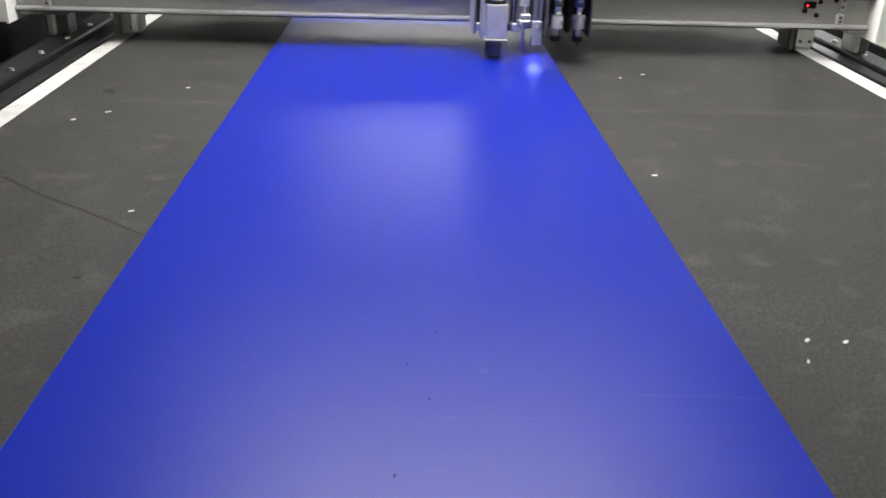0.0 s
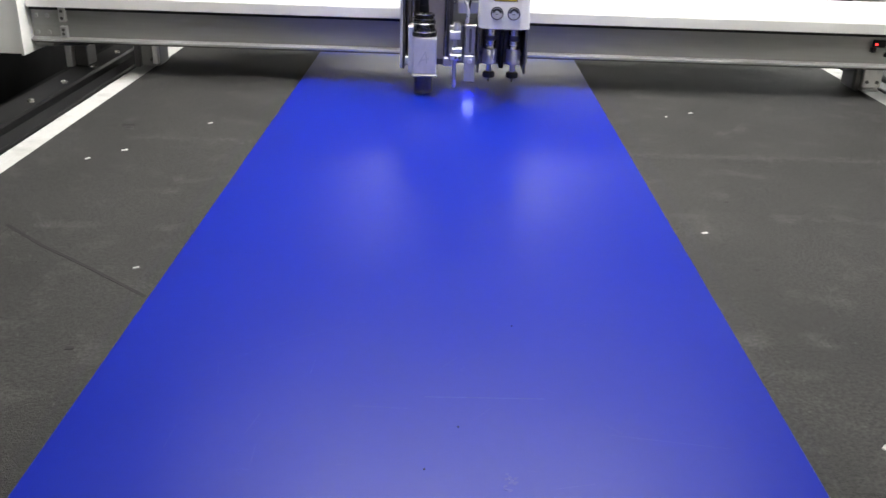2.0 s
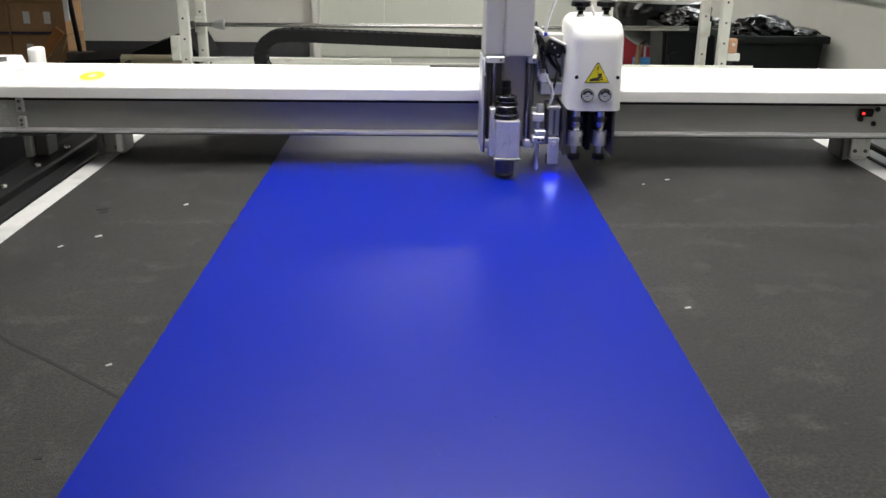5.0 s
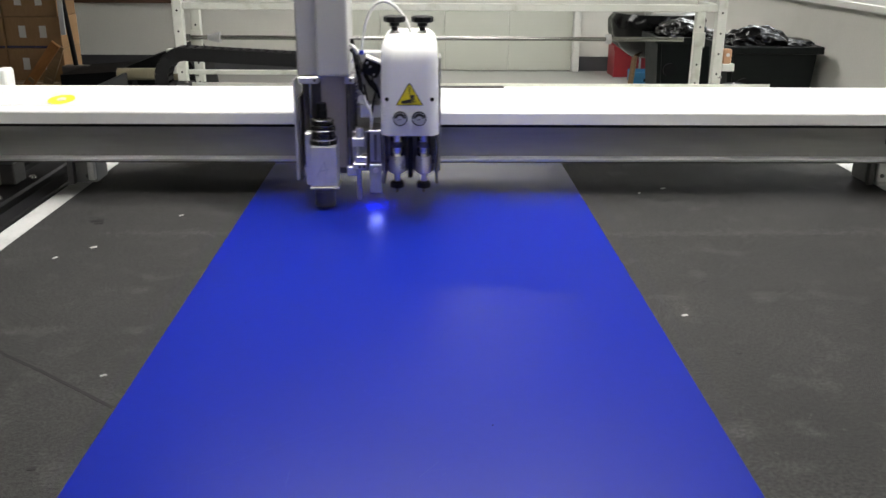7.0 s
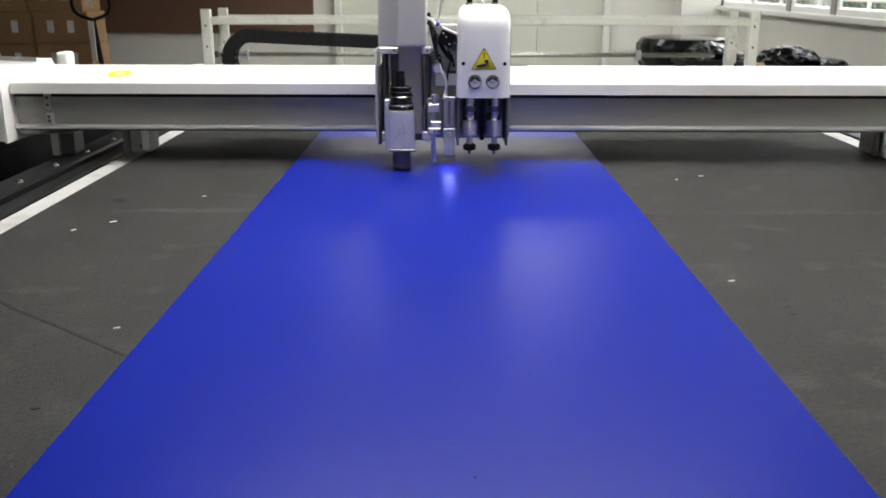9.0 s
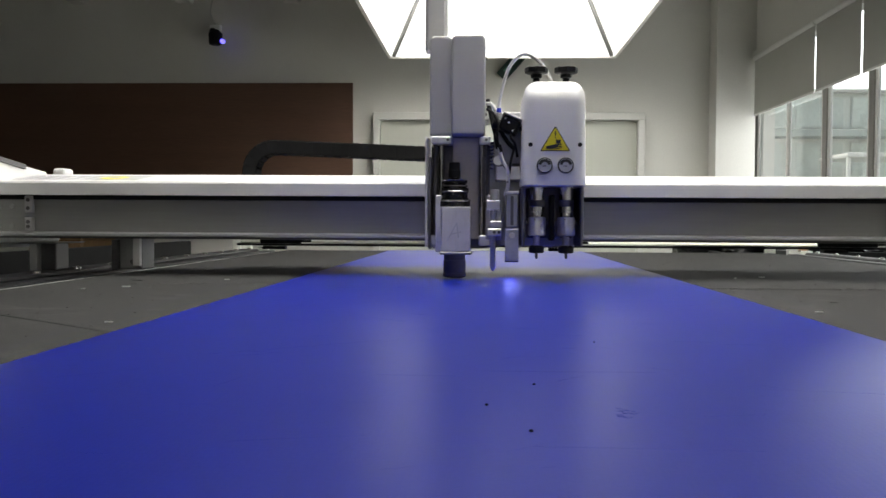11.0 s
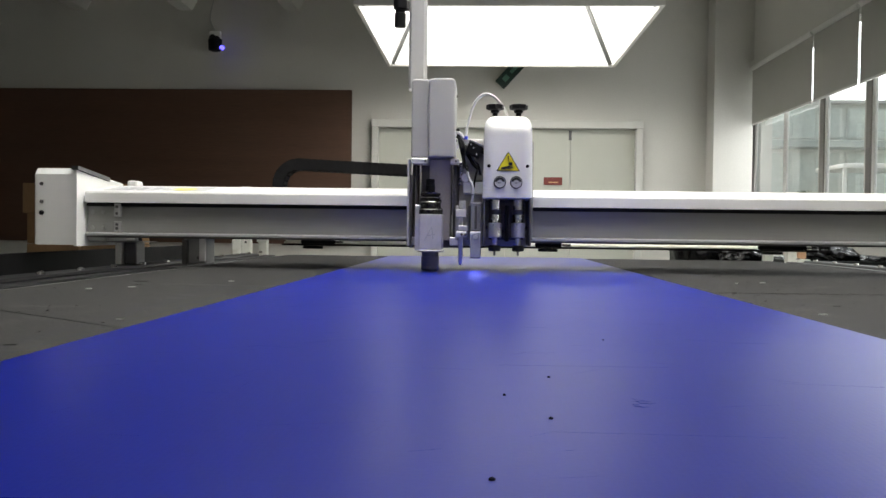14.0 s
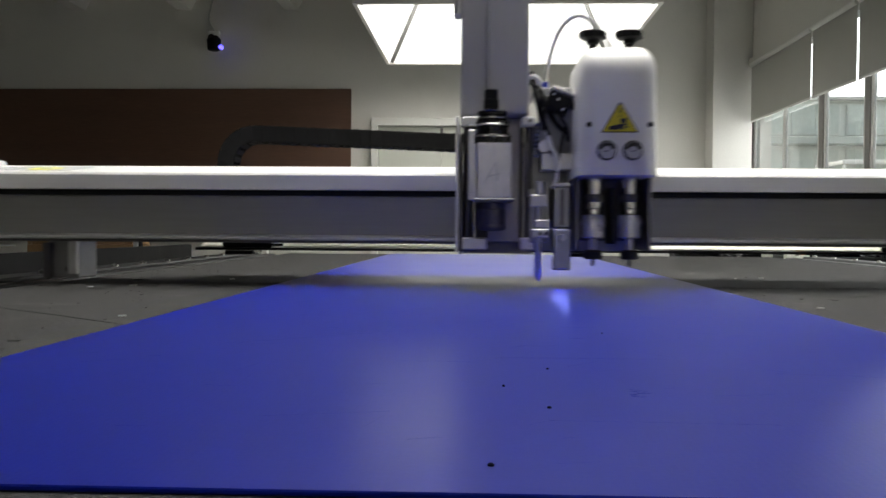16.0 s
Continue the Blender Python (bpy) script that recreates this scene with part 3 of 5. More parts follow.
# ---- the blue sheet ----
def blue_sheet():
    bm = bmesh.new()
    box(bm, -0.45, 0.45, 0.0, 3.83, TZ + 0.0002, TZ + 0.0032, 0.0008)
    s = thing("plastic_sheet", bm, BLUE, "long blue twin-wall plastic sheet lying on the felt bed", "plastic sheet")
    z = TZ + 0.0032
    for x, y, r in ((0.034, 0.356, 0.0015), (-0.005, 0.271, 0.0015), (0.023, 0.192, 0.0018), (-0.017, 0.047, 0.0021), (0.115, 0.62, 0.0012)):
        turned("pinhole", x, y, [(z - 0.0005, r * 0.8), (z + 0.0008, r * 0.8), (z + 0.0014, r * 0.4)], MARK_DARK, s, "tiny dark pinhole", 10)
    for p, q, w in (((-0.009, 0.421), (0.146, 0.425), 0.0022), ((0.283, 0.204), (0.439, 0.198), 0.003),
                    ((-0.10, 0.395), (-0.03, 0.393), 0.0012), ((0.02, 0.155), (0.16, 0.152), 0.0012),
                    ((0.185, 1.56), (0.20, 1.59), 0.004), ((-0.44, 1.16), (-0.36, 1.18), 0.003), ((-0.28, 0.50), (-0.12, 0.62), 0.0008), ((0.22, 0.35), (0.36, 0.33), 0.0009),
                    ((-0.16, 0.155), (-0.08, 0.175), 0.0012)):
        b = bmesh.new()
        strip(b, p, q, w, z - 0.0001, 0.00016)
        part("scratch", b, MARK_PALE, s, "pale scored line")
    b = bmesh.new()
    for i in range(110):
        x, y, a, ln = rng.uniform(-0.43, 0.43), rng.uniform(0.02, 1.7), rng.gauss(0, 0.9), rng.uniform(0.008, 0.05)
        strip(b, (x, y), (x + ln * math.cos(a), y + ln * math.sin(a)), rng.uniform(0.0004, 0.0008), z - 0.0001, 0.00013 + 0.0000004 * i)
    tagged(part("hairline", b, MARK_PALE, s, "fine hairline scratches"), kind="stuff")
    b = bmesh.new()
    for i in range(16):
        x, y = 0.083 + 0.018 * rng.random(), 0.238 + 0.03 * rng.random()
        strip(b, (x, y), (x + rng.uniform(-0.004, 0.006), y + rng.uniform(-0.006, 0.006)), 0.003, z - 0.0001, 0.0002 + 0.00002 * i)
    part("scuff", b, MARK_PALE, s, "pale rubbed patch")
    return s


blue_sheet()

# ---- gantry: y = 0 at the front of the beam's web, x and z as in the room ----
gantry = holder("cutting_gantry", "white and silver beam of a flatbed cutter spanning the table", "gantry")
GX0, GX1 = -1.27, 1.52


def gantry_parts():
    g = gantry
    bm = bmesh.new()
    prism(bm, [(0.0, 0.907), (0.0, 0.988), (0.012, 0.988), (0.012, 0.999), (0.235, 0.999), (0.235, 0.893), (0.012, 0.893), (0.012, 0.907)], GX0, GX1)
    beam = part("beam", bm, ALU_WEB, g, "extruded aluminium beam")
    bm = bmesh.new()
    prism(bm, [(-0.020, 0.897), (-0.020, 0.902), (-0.004, 0.9065), (0.0115, 0.9065), (0.0115, 0.895), (-0.016, 0.895)], GX0, GX1)
    part("lower_lip", bm, ALU_BRIGHT, g, "bright lower lip of the beam")
    # dark strip gives the underside of the lip its shade
    bm = bmesh.new()
    prism(bm, [(-0.008, 0.8895), (-0.008, 0.8945), (0.0115, 0.8945), (0.0115, 0.8895)], GX0, GX1)
    part("lower_groove", bm, DARK_STEEL, g, "dark strip for the shaded underside of the lip")
    # black strip drawn for the shadow gap between cover and web
    bm = bmesh.new()
    prism(bm, [(-0.010, 0.9885), (-0.010, 0.9995), (0.0115, 0.9995), (0.0115, 0.9885)], GX0, GX1)
    part("upper_seal", bm, BLACK_RUBBER, g, "black strip for the shadow gap under the cover")
    bm = bmesh.new()
    prism(bm, [(-0.030, 1.000), (-0.030, 1.030), (-0.026, 1.035), (0.185, 1.0625), (0.235, 1.060), (0.250, 1.050), (0.25, 1.000)], GX0 + 0.003, GX1 - 0.003)
    cover = part("top_cover", bm, WHITE_PAINT, g, "white sloping top cover")
    bm = bmesh.new()
    prism(bm, [(0.252, 0.896), (0.252, 1.052), (0.255, 1.052), (0.255, 0.896)], -0.70, 1.10)
    prism(bm, [(0.258, 0.8745), (0.258, 0.8770), (0.385, 0.899), (0.385, 0.8965)], -0.70, 1.10)
    prism(bm, [(0.386, 0.897), (0.386, 1.046), (0.389, 1.046), (0.389, 0.897)], -0.70, 1.10)
    for x in (-0.699, 0.2, 1.094):
        prism(bm, [(0.2555, 0.8965), (0.2555, 0.945), (0.38, 0.945), (0.38, 0.900), (0.36, 0.8965)], x, x + 0.004)
    tray = part("chain_tray", bm, WARM_PAINT, g, "thin cream chain tray")
    boxed("tray_edge", (-0.705, 1.105, 0.245, 0.265, 0.8675, 0.8735), BLACK, tray, 0.0015, "thin black lower edge of the tray")
    for x0, x1 in ((-0.637, -0.52), (0.16, 0.25), (0.905, 1.065)):
        boxed("tray_clip", (x0, x1, 0.238, 0.2515, 0.8740, 0.887), BLACK, tray, 0.003, "black tray clip")
        boxed("clip_foot", (x0 + 0.01, x0 + 0.075, 0.222, 0.2515, 0.858, 0.8670), BLACK, tray, 0.002)
        boxed("tray_clip", (x0 + 0.05, x1 + 0.03, 0.230, 0.2375, 0.8785, 0.884), BLACK, tray, 0.002)
    for k in range(3):
        boxed("tray_tooth", (1.085 + 0.03 * k, 1.10 + 0.03 * k, 0.232, 0.2510, 0.8745, 0.8775), ALU, tray, 0.001)
    # no opening is cut: the slot's inner darkness is a flat black strip
    boxed("slot", (0.02, 0.249, 0.1905, 0.2300, 1.0595, 1.0632), BLACK_RUBBER, cover, 0.0, "flat black strip for the dark inside of the cover's slot")

    def on_cover(x, u):
        """A point of the cover's slope, u from its front edge."""
        return (x, -0.026 + 0.211 * u, 1.035 + 0.0275 * u)

    def decal(name, x0, x1, u0, u1, m, lift, label="", rnd=False):
        b = bmesh.new()
        nrm = Vector((0, -0.0275, 0.211)).normalized() * lift
        if rnd:
            vs = [b.verts.new(Vector(on_cover((x0 + x1) / 2 + (x1 - x0) / 2 * math.cos(k * math.pi / 12), (u0 + u1) / 2 + (u1 - u0) / 2 * math.sin(k * math.pi / 12))) + nrm) for k in range(24)]
        else:
            vs = [b.verts.new(Vector(on_cover(x, u)) + nrm) for x, u in ((x0, u0), (x1, u0), (x1, u1), (x0, u1))]
        ws = [b.verts.new(v.co - nrm * 0.9) for v in vs]
        b.faces.new(vs)
        k = len(vs)
        for i in range(k):
            b.faces.new((vs[i], ws[i], ws[(i + 1) % k], vs[(i + 1) % k]))
        bmesh.ops.recalc_face_normals(b, faces=b.faces[:])
        part(name, b, m, cover, label)
    decal("backing_film", -1.225, -0.90, 0.18, 0.78, SILVER_FILM, 0.0006, "silver film")
    for x0, x1 in ((-1.190, -1.178), (-1.170, -1.136), (-1.128, -1.096), (-1.088, -1.056), (-1.048, -1.022)):
        decal("emblem_bar", x0, x1, 0.24, 0.64, LOGO_WHITE, 0.0012, "white emblem bar")
    decal("emblem_oval", -1.013, -0.944, 0.24, 0.64, LOGO_YELLOW, 0.0012, "yellow emblem oval", True)
    decal("emblem_centre", -0.991, -0.966, 0.37, 0.52, SILVER_FILM, 0.0018, "", True)
    # end plates, end boxes
    for s in (-1, 1):
        e = GX0 if s < 0 else GX1
        r = lambda a, b: tuple(sorted((e + s * a, e + s * b)))
        bm = bmesh.new()
        prism(bm, [(-0.075, 0.862), (-0.075, 1.098), (0.30, 1.06), (0.30, 0.862)], *r(0.002, 0.010))
        part("end_plate", bm, WHITE_PAINT, g, "white painted end plate")
        bm = bmesh.new()
        prism(bm, [(-0.078, 1.099), (-0.078, 1.111), (0.16, 1.088), (0.16, 1.075)], *r(-0.004, 0.018))
        strap = part("cover_strap", bm, DARK_STEEL, g, "dark screwed cover strap")
        for y in (-0.05, 0.04, 0.13):
            z = 1.1095 - 0.0966 * (y + 0.078)
            turned("screw", e + s * 0.007, y, [(z - 0.002, 0.006), (z + 0.003, 0.005)], STEEL, strap, n=10)
        bm = bmesh.new()
        pr = [(-0.07, 0.866), (-0.07, 1.085), (-0.055, 1.104), (0.30, 1.075), (0.32, 1.05), (0.32, 0.866)]
        prism(bm, pr, *r(0.0105, 0.14))
        bmesh.ops.bevel(bm, geom=[q for q in bm.edges if all(abs(v.co.x - (e + s * 0.14)) < 1e-5 for v in q.verts)], offset=0.012, segments=3, profile=0.6, affect="EDGES")
        ends = part("end_box", bm, WHITE_PAINT, g, "white end box")
        for z in (1.0, 1.055):
            turned("screw", e + s * 0.115, z, [(-0.074, 0.005), (-0.0695, 0.006)], DARK_STEEL, ends, n=10, axis="y")
        turned("port", e + s * 0.115, 0.965, [(-0.073, 0.007), (-0.0695, 0.008)], BLACK, ends, n=12, axis="y")
        if s < 0:
            boxed("motor_cover", (*r(-0.022, 0.016), 0.345, 0.41, 1.0, 1.090), WHITE_PAINT, g, 0.012, "white motor cover", 3)
        boxed("gusset", (*r(-0.06, -0.001), 0.0, 0.236, 0.877, 0.8925), ALU, g, 0.002)
        # brackets with square holes
        for z0, z1 in ((0.955, 0.998), (0.908, 0.942)):
            k = boxed("stop_bracket", (*r(-0.111, -0.091), -0.018, -0.001, z0, z1), EDGE_WHITE, g, 0.002, "small white bracket")
            for z in (z0 + 0.011, z1 - 0.011):
                turned("hole", e - s * 0.101, z, [(-0.0192, 0.005), (-0.0182, 0.005)], DARK_STEEL, k, n=12, axis="y")
        boxed("switch_arm", (*r(-0.11, -0.065), -0.012, -0.001, 0.9985, 1.004), BLACK, g, 0.001)
        # carriages on the rails
        b0 = (-0.992, -0.918) if s < 0 else (1.302, 1.368)
        blk = boxed("carriage_block", (*b0, 0.095, 0.185, 0.806, 0.8925), ALU_DULL, g, 0.003, "machined carriage block")
        turned("bolt", sum(b0) / 2 + 0.012, 0.838 - 0.012, [(0.090, 0.006), (0.0955, 0.0065)], DARK_STEEL, blk, n=12, axis="y")
        if s > 0:
            plate = boxed("front_plate", (1.318, 1.378, 0.062, 0.0745, 0.818, 0.884), ALU_SCUFF, g, 0.003, "pale machined front plate")
            for x in (1.332, 1.364):
                turned("bolt", x, 0.836, [(0.057, 0.005), (0.0615, 0.006)], DARK_STEEL, plate, n=12, axis="y")
            boxed("slide_shoe", (1.322, 1.374, 0.062, 0.094, 0.806, 0.8172), ALU_SCUFF, g, 0.003)
        boxed("wiper", (b0[0] - 0.001, b0[0] + 0.016, 0.075, 0.0945, 0.804, 0.885), DARK_STEEL, g, 0.002)
        boxed("wiper", (b0[1] - 0.02, b0[1], 0.08, 0.0945, 0.815, 0.890), ALU_SCUFF, g, 0.002)
        b1 = (-1.205, -1.155) if s < 0 else (1.52, 1.57)
        boxed("rail_bracket", (b1[0] + 0.021, b1[1] + 0.012, 0.075, 0.15, 0.8025, 0.8735), DARK_STEEL, g, 0.003, "rail bracket")
        boxed("bracket_flange", (b1[0], b1[0] + 0.0205, 0.055, 0.15, 0.8025, 0.8735), ALU_SCUFF, g, 0.002, "pale edge of the bracket")
        boxed("rail_bracket", (b1[0] - 0.035, b1[1] + 0.035, 0.03, 0.20, 0.874, 0.8768), ALU_DULL, g, 0.003)
    # sensor with a red light near the right end
    sen = boxed("sensor", (1.293, 1.332, -0.014, -0.001, 0.958, 0.980), BLACK, g, 0.003, "small black sensor")
    boxed("sensor_foot", (1.290, 1.304, -0.015, -0.001, 0.943, 0.9575), BLACK, sen, 0.002)
    turned("light", 1.301, 0.968, [(-0.017, 0.0034), (-0.0145, 0.0038)], RED_LED, sen, "glowing red light", 12, "y")
    for x, z in ((1.348, 0.978), (1.342, 0.935), (1.40, 0.985)):
        turned("screw", x, z, [(-0.005, 0.007), (0.0, 0.008)], BLACK, beam, n=12, axis="y")
    for x in (-1.235, -1.20):
        for z in (0.92, 0.97):
            turned("screw", x - 0.02, z, [(-0.003, 0.006), (0.0, 0.007)], ALU, beam, n=12, axis="y")


gantry_parts()

# ---- cutting head: x = 0 at the scribing pin, y = 0 at the beam's web ----
head = holder("cutter_carriage", "grey and white cutter carriage with spindle and twin knife holders", "cutter carriage")
LIFT = []


def rounded(x0, x1, z0, z1, r, k=6, low=0.004):
    """The outline of a cover with rounded upper corners."""
    out = [(x0 + low, z0), (x0, z0 + low)]
    out += [(x0 + r - r * math.cos(math.pi / 2 * i / k), z1 - r + r * math.sin(math.pi / 2 * i / k)) for i in range(k + 1)]
    out += [(x1 - r + r * math.sin(math.pi / 2 * i / k), z1 - r + r * math.cos(math.pi / 2 * i / k)) for i in range(k + 1)]
    return out + [(x1, z0 + low), (x1 - low, z0)]


def head_parts():
    h = head
    # slide plates on the beam
    boxed("slide_plate", (-0.145, 0.200, -0.052, -0.034, 0.878, 1.135), ALU, h, 0.002, "brushed slide plate")
    boxed("saddle", (-0.14, 0.19, -0.034, 0.25, 1.070, 1.084), ALU, h, 0.002)
    boxed("saddle_back", (-0.14, 0.19, 0.252, 0.27, 1.05, 1.16), ALU, h, 0.002)
    boxed("side_plate", (-0.160, -0.154, -0.15, 0.0, 0.878, 1.136), ALU_BRIGHT, h, 0.001, "bright side plate")
    boxed("side_plate", (-0.153, -0.147, -0.13, -0.03, 0.872, 1.09), DARK_STEEL, h, 0.001)
    boxed("z_plate", (-0.098, -0.034, -0.085, -0.054, 0.895, 1.14), SLIDE_GREY, h, 0.002, "grey spindle slide plate")
    boxed("z_plate", (-0.146, -0.008, -0.0535, -0.0521, 0.872, 1.14), DARK_STEEL, h, 0.0)
    for x, m in ((-0.138, DARK_STEEL), (-0.124, STEEL), (-0.027, STEEL), (-0.016, DARK_STEEL)):
        turned("guide_rod", x, -0.098, [(0.905, 0.0055), (1.1215, 0.0055)], m, h, "polished guide rod", 14)
    for x0, x1 in ((-0.149, -0.098), (-0.034, -0.007)):
        k = boxed("rod_block", (x0, x1, -0.125, -0.060, 1.122, 1.140), ALU_BRIGHT, h, 0.003, "machined rod block")
        turned("screw", x1 - 0.01, 1.131, [(-0.128, 0.003), (-0.1255, 0.0035)], DARK_STEEL, k, n=10, axis="y")
        boxed("rod_block", (x0, x1, -0.115, -0.060, 0.880, 0.905), ALU_SCUFF, h, 0.003)
    # shell over the spindle drive, in two steps
    bm = bmesh.new()
    prism(bm, rounded(-0.100, -0.020, 1.1415, 1.376, 0.014), -0.140, 0.02, "y")
    bmesh.ops.bevel(bm, geom=[e for e in bm.edges if abs(e.verts[0].co.y + 0.14) < 1e-5 and abs(e.verts[1].co.y + 0.14) < 1e-5], offset=0.008, segments=3, profile=0.6, affect="EDGES")
    shell = part("drive_shell", bm, GREY_PAINT, h, "pale grey drive shell")
    bm = bmesh.new()
    prism(bm, rounded(-0.152, -0.0985, 1.1415, 1.377, 0.012), -0.118, 0.02, "y")
    bmesh.ops.bevel(bm, geom=[e for e in bm.edges if abs(e.verts[0].co.y + 0.118) < 1e-5 and abs(e.verts[1].co.y + 0.118) < 1e-5], offset=0.007, segments=3, profile=0.6, affect="EDGES")
    part("drive_shell", bm, GREY_PAINT, h, "pale grey drive shell")
    for z in (1.20, 1.335):
        turned("screw", -0.05, z, [(-0.0196, 0.004), (-0.016, 0.004)], DARK_STEEL, shell, n=10, axis="x")
    # extraction duct going up
    bm = bmesh.new()
    prism(bm, [(-0.169, -0.03), (-0.169, 0.02), (-0.115, 0.02), (-0.115, -0.03), (-0.123, -0.038), (-0.161, -0.038)], 1.36, 1.98, "z")
    duct = part("duct", bm, GREY_PAINT, h, "pale grey upright duct")
    turned("cap", -0.195, -0.05, [(1.545, 0.017), (1.585, 0.018), (1.588, 0.015), (1.597, 0.015), (1.60, 0.021), (1.64, 0.021)], BLACK, duct, "black cylinder fitting", 20)
    boxed("clip", (-0.186, -0.1675, -0.05, -0.02, 1.60, 1.625), DARK_STEEL, duct, 0.002)
    # spindle unit that lifts
    yb = -0.137
    bm = bmesh.new()
    box(bm, -0.120, -0.053, yb - 0.042, yb + 0.034, 0.868, 0.972, 0.003, 2)
    blk = part("spindle", bm, ALU_SCUFF, h, "scuffed silver spindle block")
    LIFT.append(blk)
    for x0, z0, x1, z1 in ((-0.106, 0.893, -0.084, 0.935), (-0.084, 0.935, -0.080, 0.900), (-0.098, 0.908, -0.074, 0.914)):
        b = bmesh.new()
        d = Vector((x1 - x0, 0, z1 - z0)).normalized()
        w = Vector((-d.z, 0, d.x)) * 0.0013
        prism(b, [(x0 + w.x, z0 + w.z), (x1 + w.x, z1 + w.z), (x1 - w.x, z1 - w.z), (x0 - w.x, z0 - w.z)], yb - 0.0426, yb - 0.0423, "y")
        part("pencil_mark", b, PENCIL, blk, "faint grey rubbed mark")
    boxed("flange", (-0.124, -0.049, yb - 0.047, yb + 0.036, 0.861, 0.8675), ALU_DULL, blk, 0.002, "silver flange")
    boxed("back_rail", (-0.136, -0.1205, yb - 0.01, yb + 0.03, 0.865, 1.0), ALU_BRIGHT, blk, 0.002)
    turned("nose", -0.090, yb, [(0.8055, 0.018), (0.808, 0.0245), (0.815, 0.0265), (0.846, 0.0265), (0.848, 0.025), (0.860, 0.025)], DARK_STEEL, blk, "dark spindle nose", 32)
    turned("nose_ring", -0.090, yb, [(0.8075, 0.0255), (0.811, 0.0275), (0.816, 0.0275), (0.818, 0.0265)], DARK_STEEL, blk, "", 32)
    turned("collar", -0.090, yb, [(0.9725, 0.036), (0.984, 0.036), (0.986, 0.033), (0.992, 0.033), (0.9925, 0.030), (1.004, 0.030), (1.006, 0.032), (1.016, 0.032), (1.018, 0.026),
                                  (1.026, 0.025), (1.028, 0.029), (1.033, 0.029), (1.037, 0.022), (1.040, 0.010)], COLLAR, blk, "ribbed black collar", 32)
    turned("collar_ring", -0.090, yb, [(1.0185, 0.0272), (1.020, 0.030), (1.0225, 0.030), (1.024, 0.0262)], STEEL, blk, "bright ring", 32)
    turned("collar_ring", -0.090, yb, [(1.0335, 0.0292), (1.0345, 0.0296), (1.036, 0.0275), (1.037, 0.023)], STEEL, blk, "bright ring", 32)
    # the next two steel rings stand in for highlights on the collar's ribs
    turned("collar_ring", -0.090, yb, [(0.9845, 0.0362), (0.9855, 0.0370), (0.9885, 0.0370), (0.9895, 0.0335)], STEEL, blk, "bright ring", 32)
    turned("collar_ring", -0.090, yb, [(1.0062, 0.0322), (1.007, 0.0330), (1.009, 0.0330), (1.010, 0.0322)], STEEL, blk, "bright ring", 32)
    turned("cable_plug", -0.092, yb, [(1.040, 0.0145), (1.058, 0.0145), (1.059, 0.0130), (1.076, 0.0130), (1.077, 0.011)], BLACK, blk, "black cable plug", 16)
    # scribing pin and its clamp
    yp = -0.137
    turned("pin", 0.0, yp, [(0.822, 0.002), (0.830, 0.0065), (0.915, 0.0065), (0.99, 0.0065)], ALU_BRIGHT, h, "bright steel scribing pin", 18)
    c = boxed("pin_clamp", (-0.014, 0.020, yp - 0.014, yp + 0.020, 0.905, 0.922), ALU_BRIGHT, h, 0.002, "machined pin clamp")
    for x in (0.003, 0.014):
        turned("bolt", x, 0.9135, [(yp - 0.018, 0.0035), (yp - 0.0145, 0.004)], DARK_STEEL, c, n=10, axis="y")
    boxed("pin_clamp", (-0.008, 0.022, yp - 0.012, yp + 0.020, 0.924, 0.940), ALU_BRIGHT, h, 0.002)
    boxed("pin_clamp", (-0.016, 0.016, yp - 0.010, yp + 0.020, 0.965, 0.988), ALU_BRIGHT, h, 0.002)
    boxed("pin_mount", (-0.018, 0.022, yp + 0.021, -0.053, 0.895, 1.0), ALU, h, 0.002)
    turned("solenoid", 0.004, yp, [(0.9885, 0.010), (1.012, 0.010), (1.014, 0.007)], ALU_BRIGHT, h, "", 16)
    turned("laser", -0.0225, -0.118, [(0.985, 0.0045), (1.09, 0.0045)], DARK_STEEL, h, "", 12)
    k = 0
    while k < 8:
        z = 1.062 + 0.0085 * k
        turned("spring_coil", -0.003, -0.113, [(z, 0.0045), (z + 0.003, 0.0055), (z + 0.006, 0.0045)], STEEL, h, "", 12)
        k += 1
    turned("air_fitting", 0.012, 1.083, [(-0.125, 0.012), (-0.105, 0.012), (-0.104, 0.009), (-0.054, 0.009)], ALU_SCUFF, h, "air fitting", 16, "y")
    # vision light with its plate
    yl = -0.155
    plate = boxed("light_plate", (0.028, 0.060, yl - 0.004, yl + 0.004, 0.846, 0.922), CLEAR, h, 0.002, "frosted light plate")
    turned("bolt", 0.044, 0.906, [(yl - 0.008, 0.006), (yl - 0.0045, 0.007)], ALU_BRIGHT, plate, n=14, axis="y")
    bm = bmesh.new()
    box(bm, 0.0285, 0.0595, yl + 0.005, yl + 0.033, 0.8435, 0.868)
    bm.faces.ensure_lookup_table()
    for f in bm.faces:
        f.material_index = 1 if f.calc_center_median().z < 0.844 else 0
    part("light", bm, (BLACK, LED), plate, "downward blue light in a black housing")
    bar = boxed("light_slide", (0.029, 0.059, yl + 0.006, -0.053, 0.925, 1.003), ALU, h, 0.002, "slotted slide")
    boxed("slot", (0.0405, 0.0475, yl + 0.0045, yl + 0.0058, 0.93, 0.998), DARK_STEEL, bar)
    boxed("slide_cap", (0.027, 0.061, yl + 0.002, -0.053, 1.0035, 1.009), ALU_BRIGHT, h, 0.001)
    boxed("air_block", (0.005, 0.066, -0.125, -0.053, 1.036, 1.070), ALU_BRIGHT, h, 0.003, "machined air block")
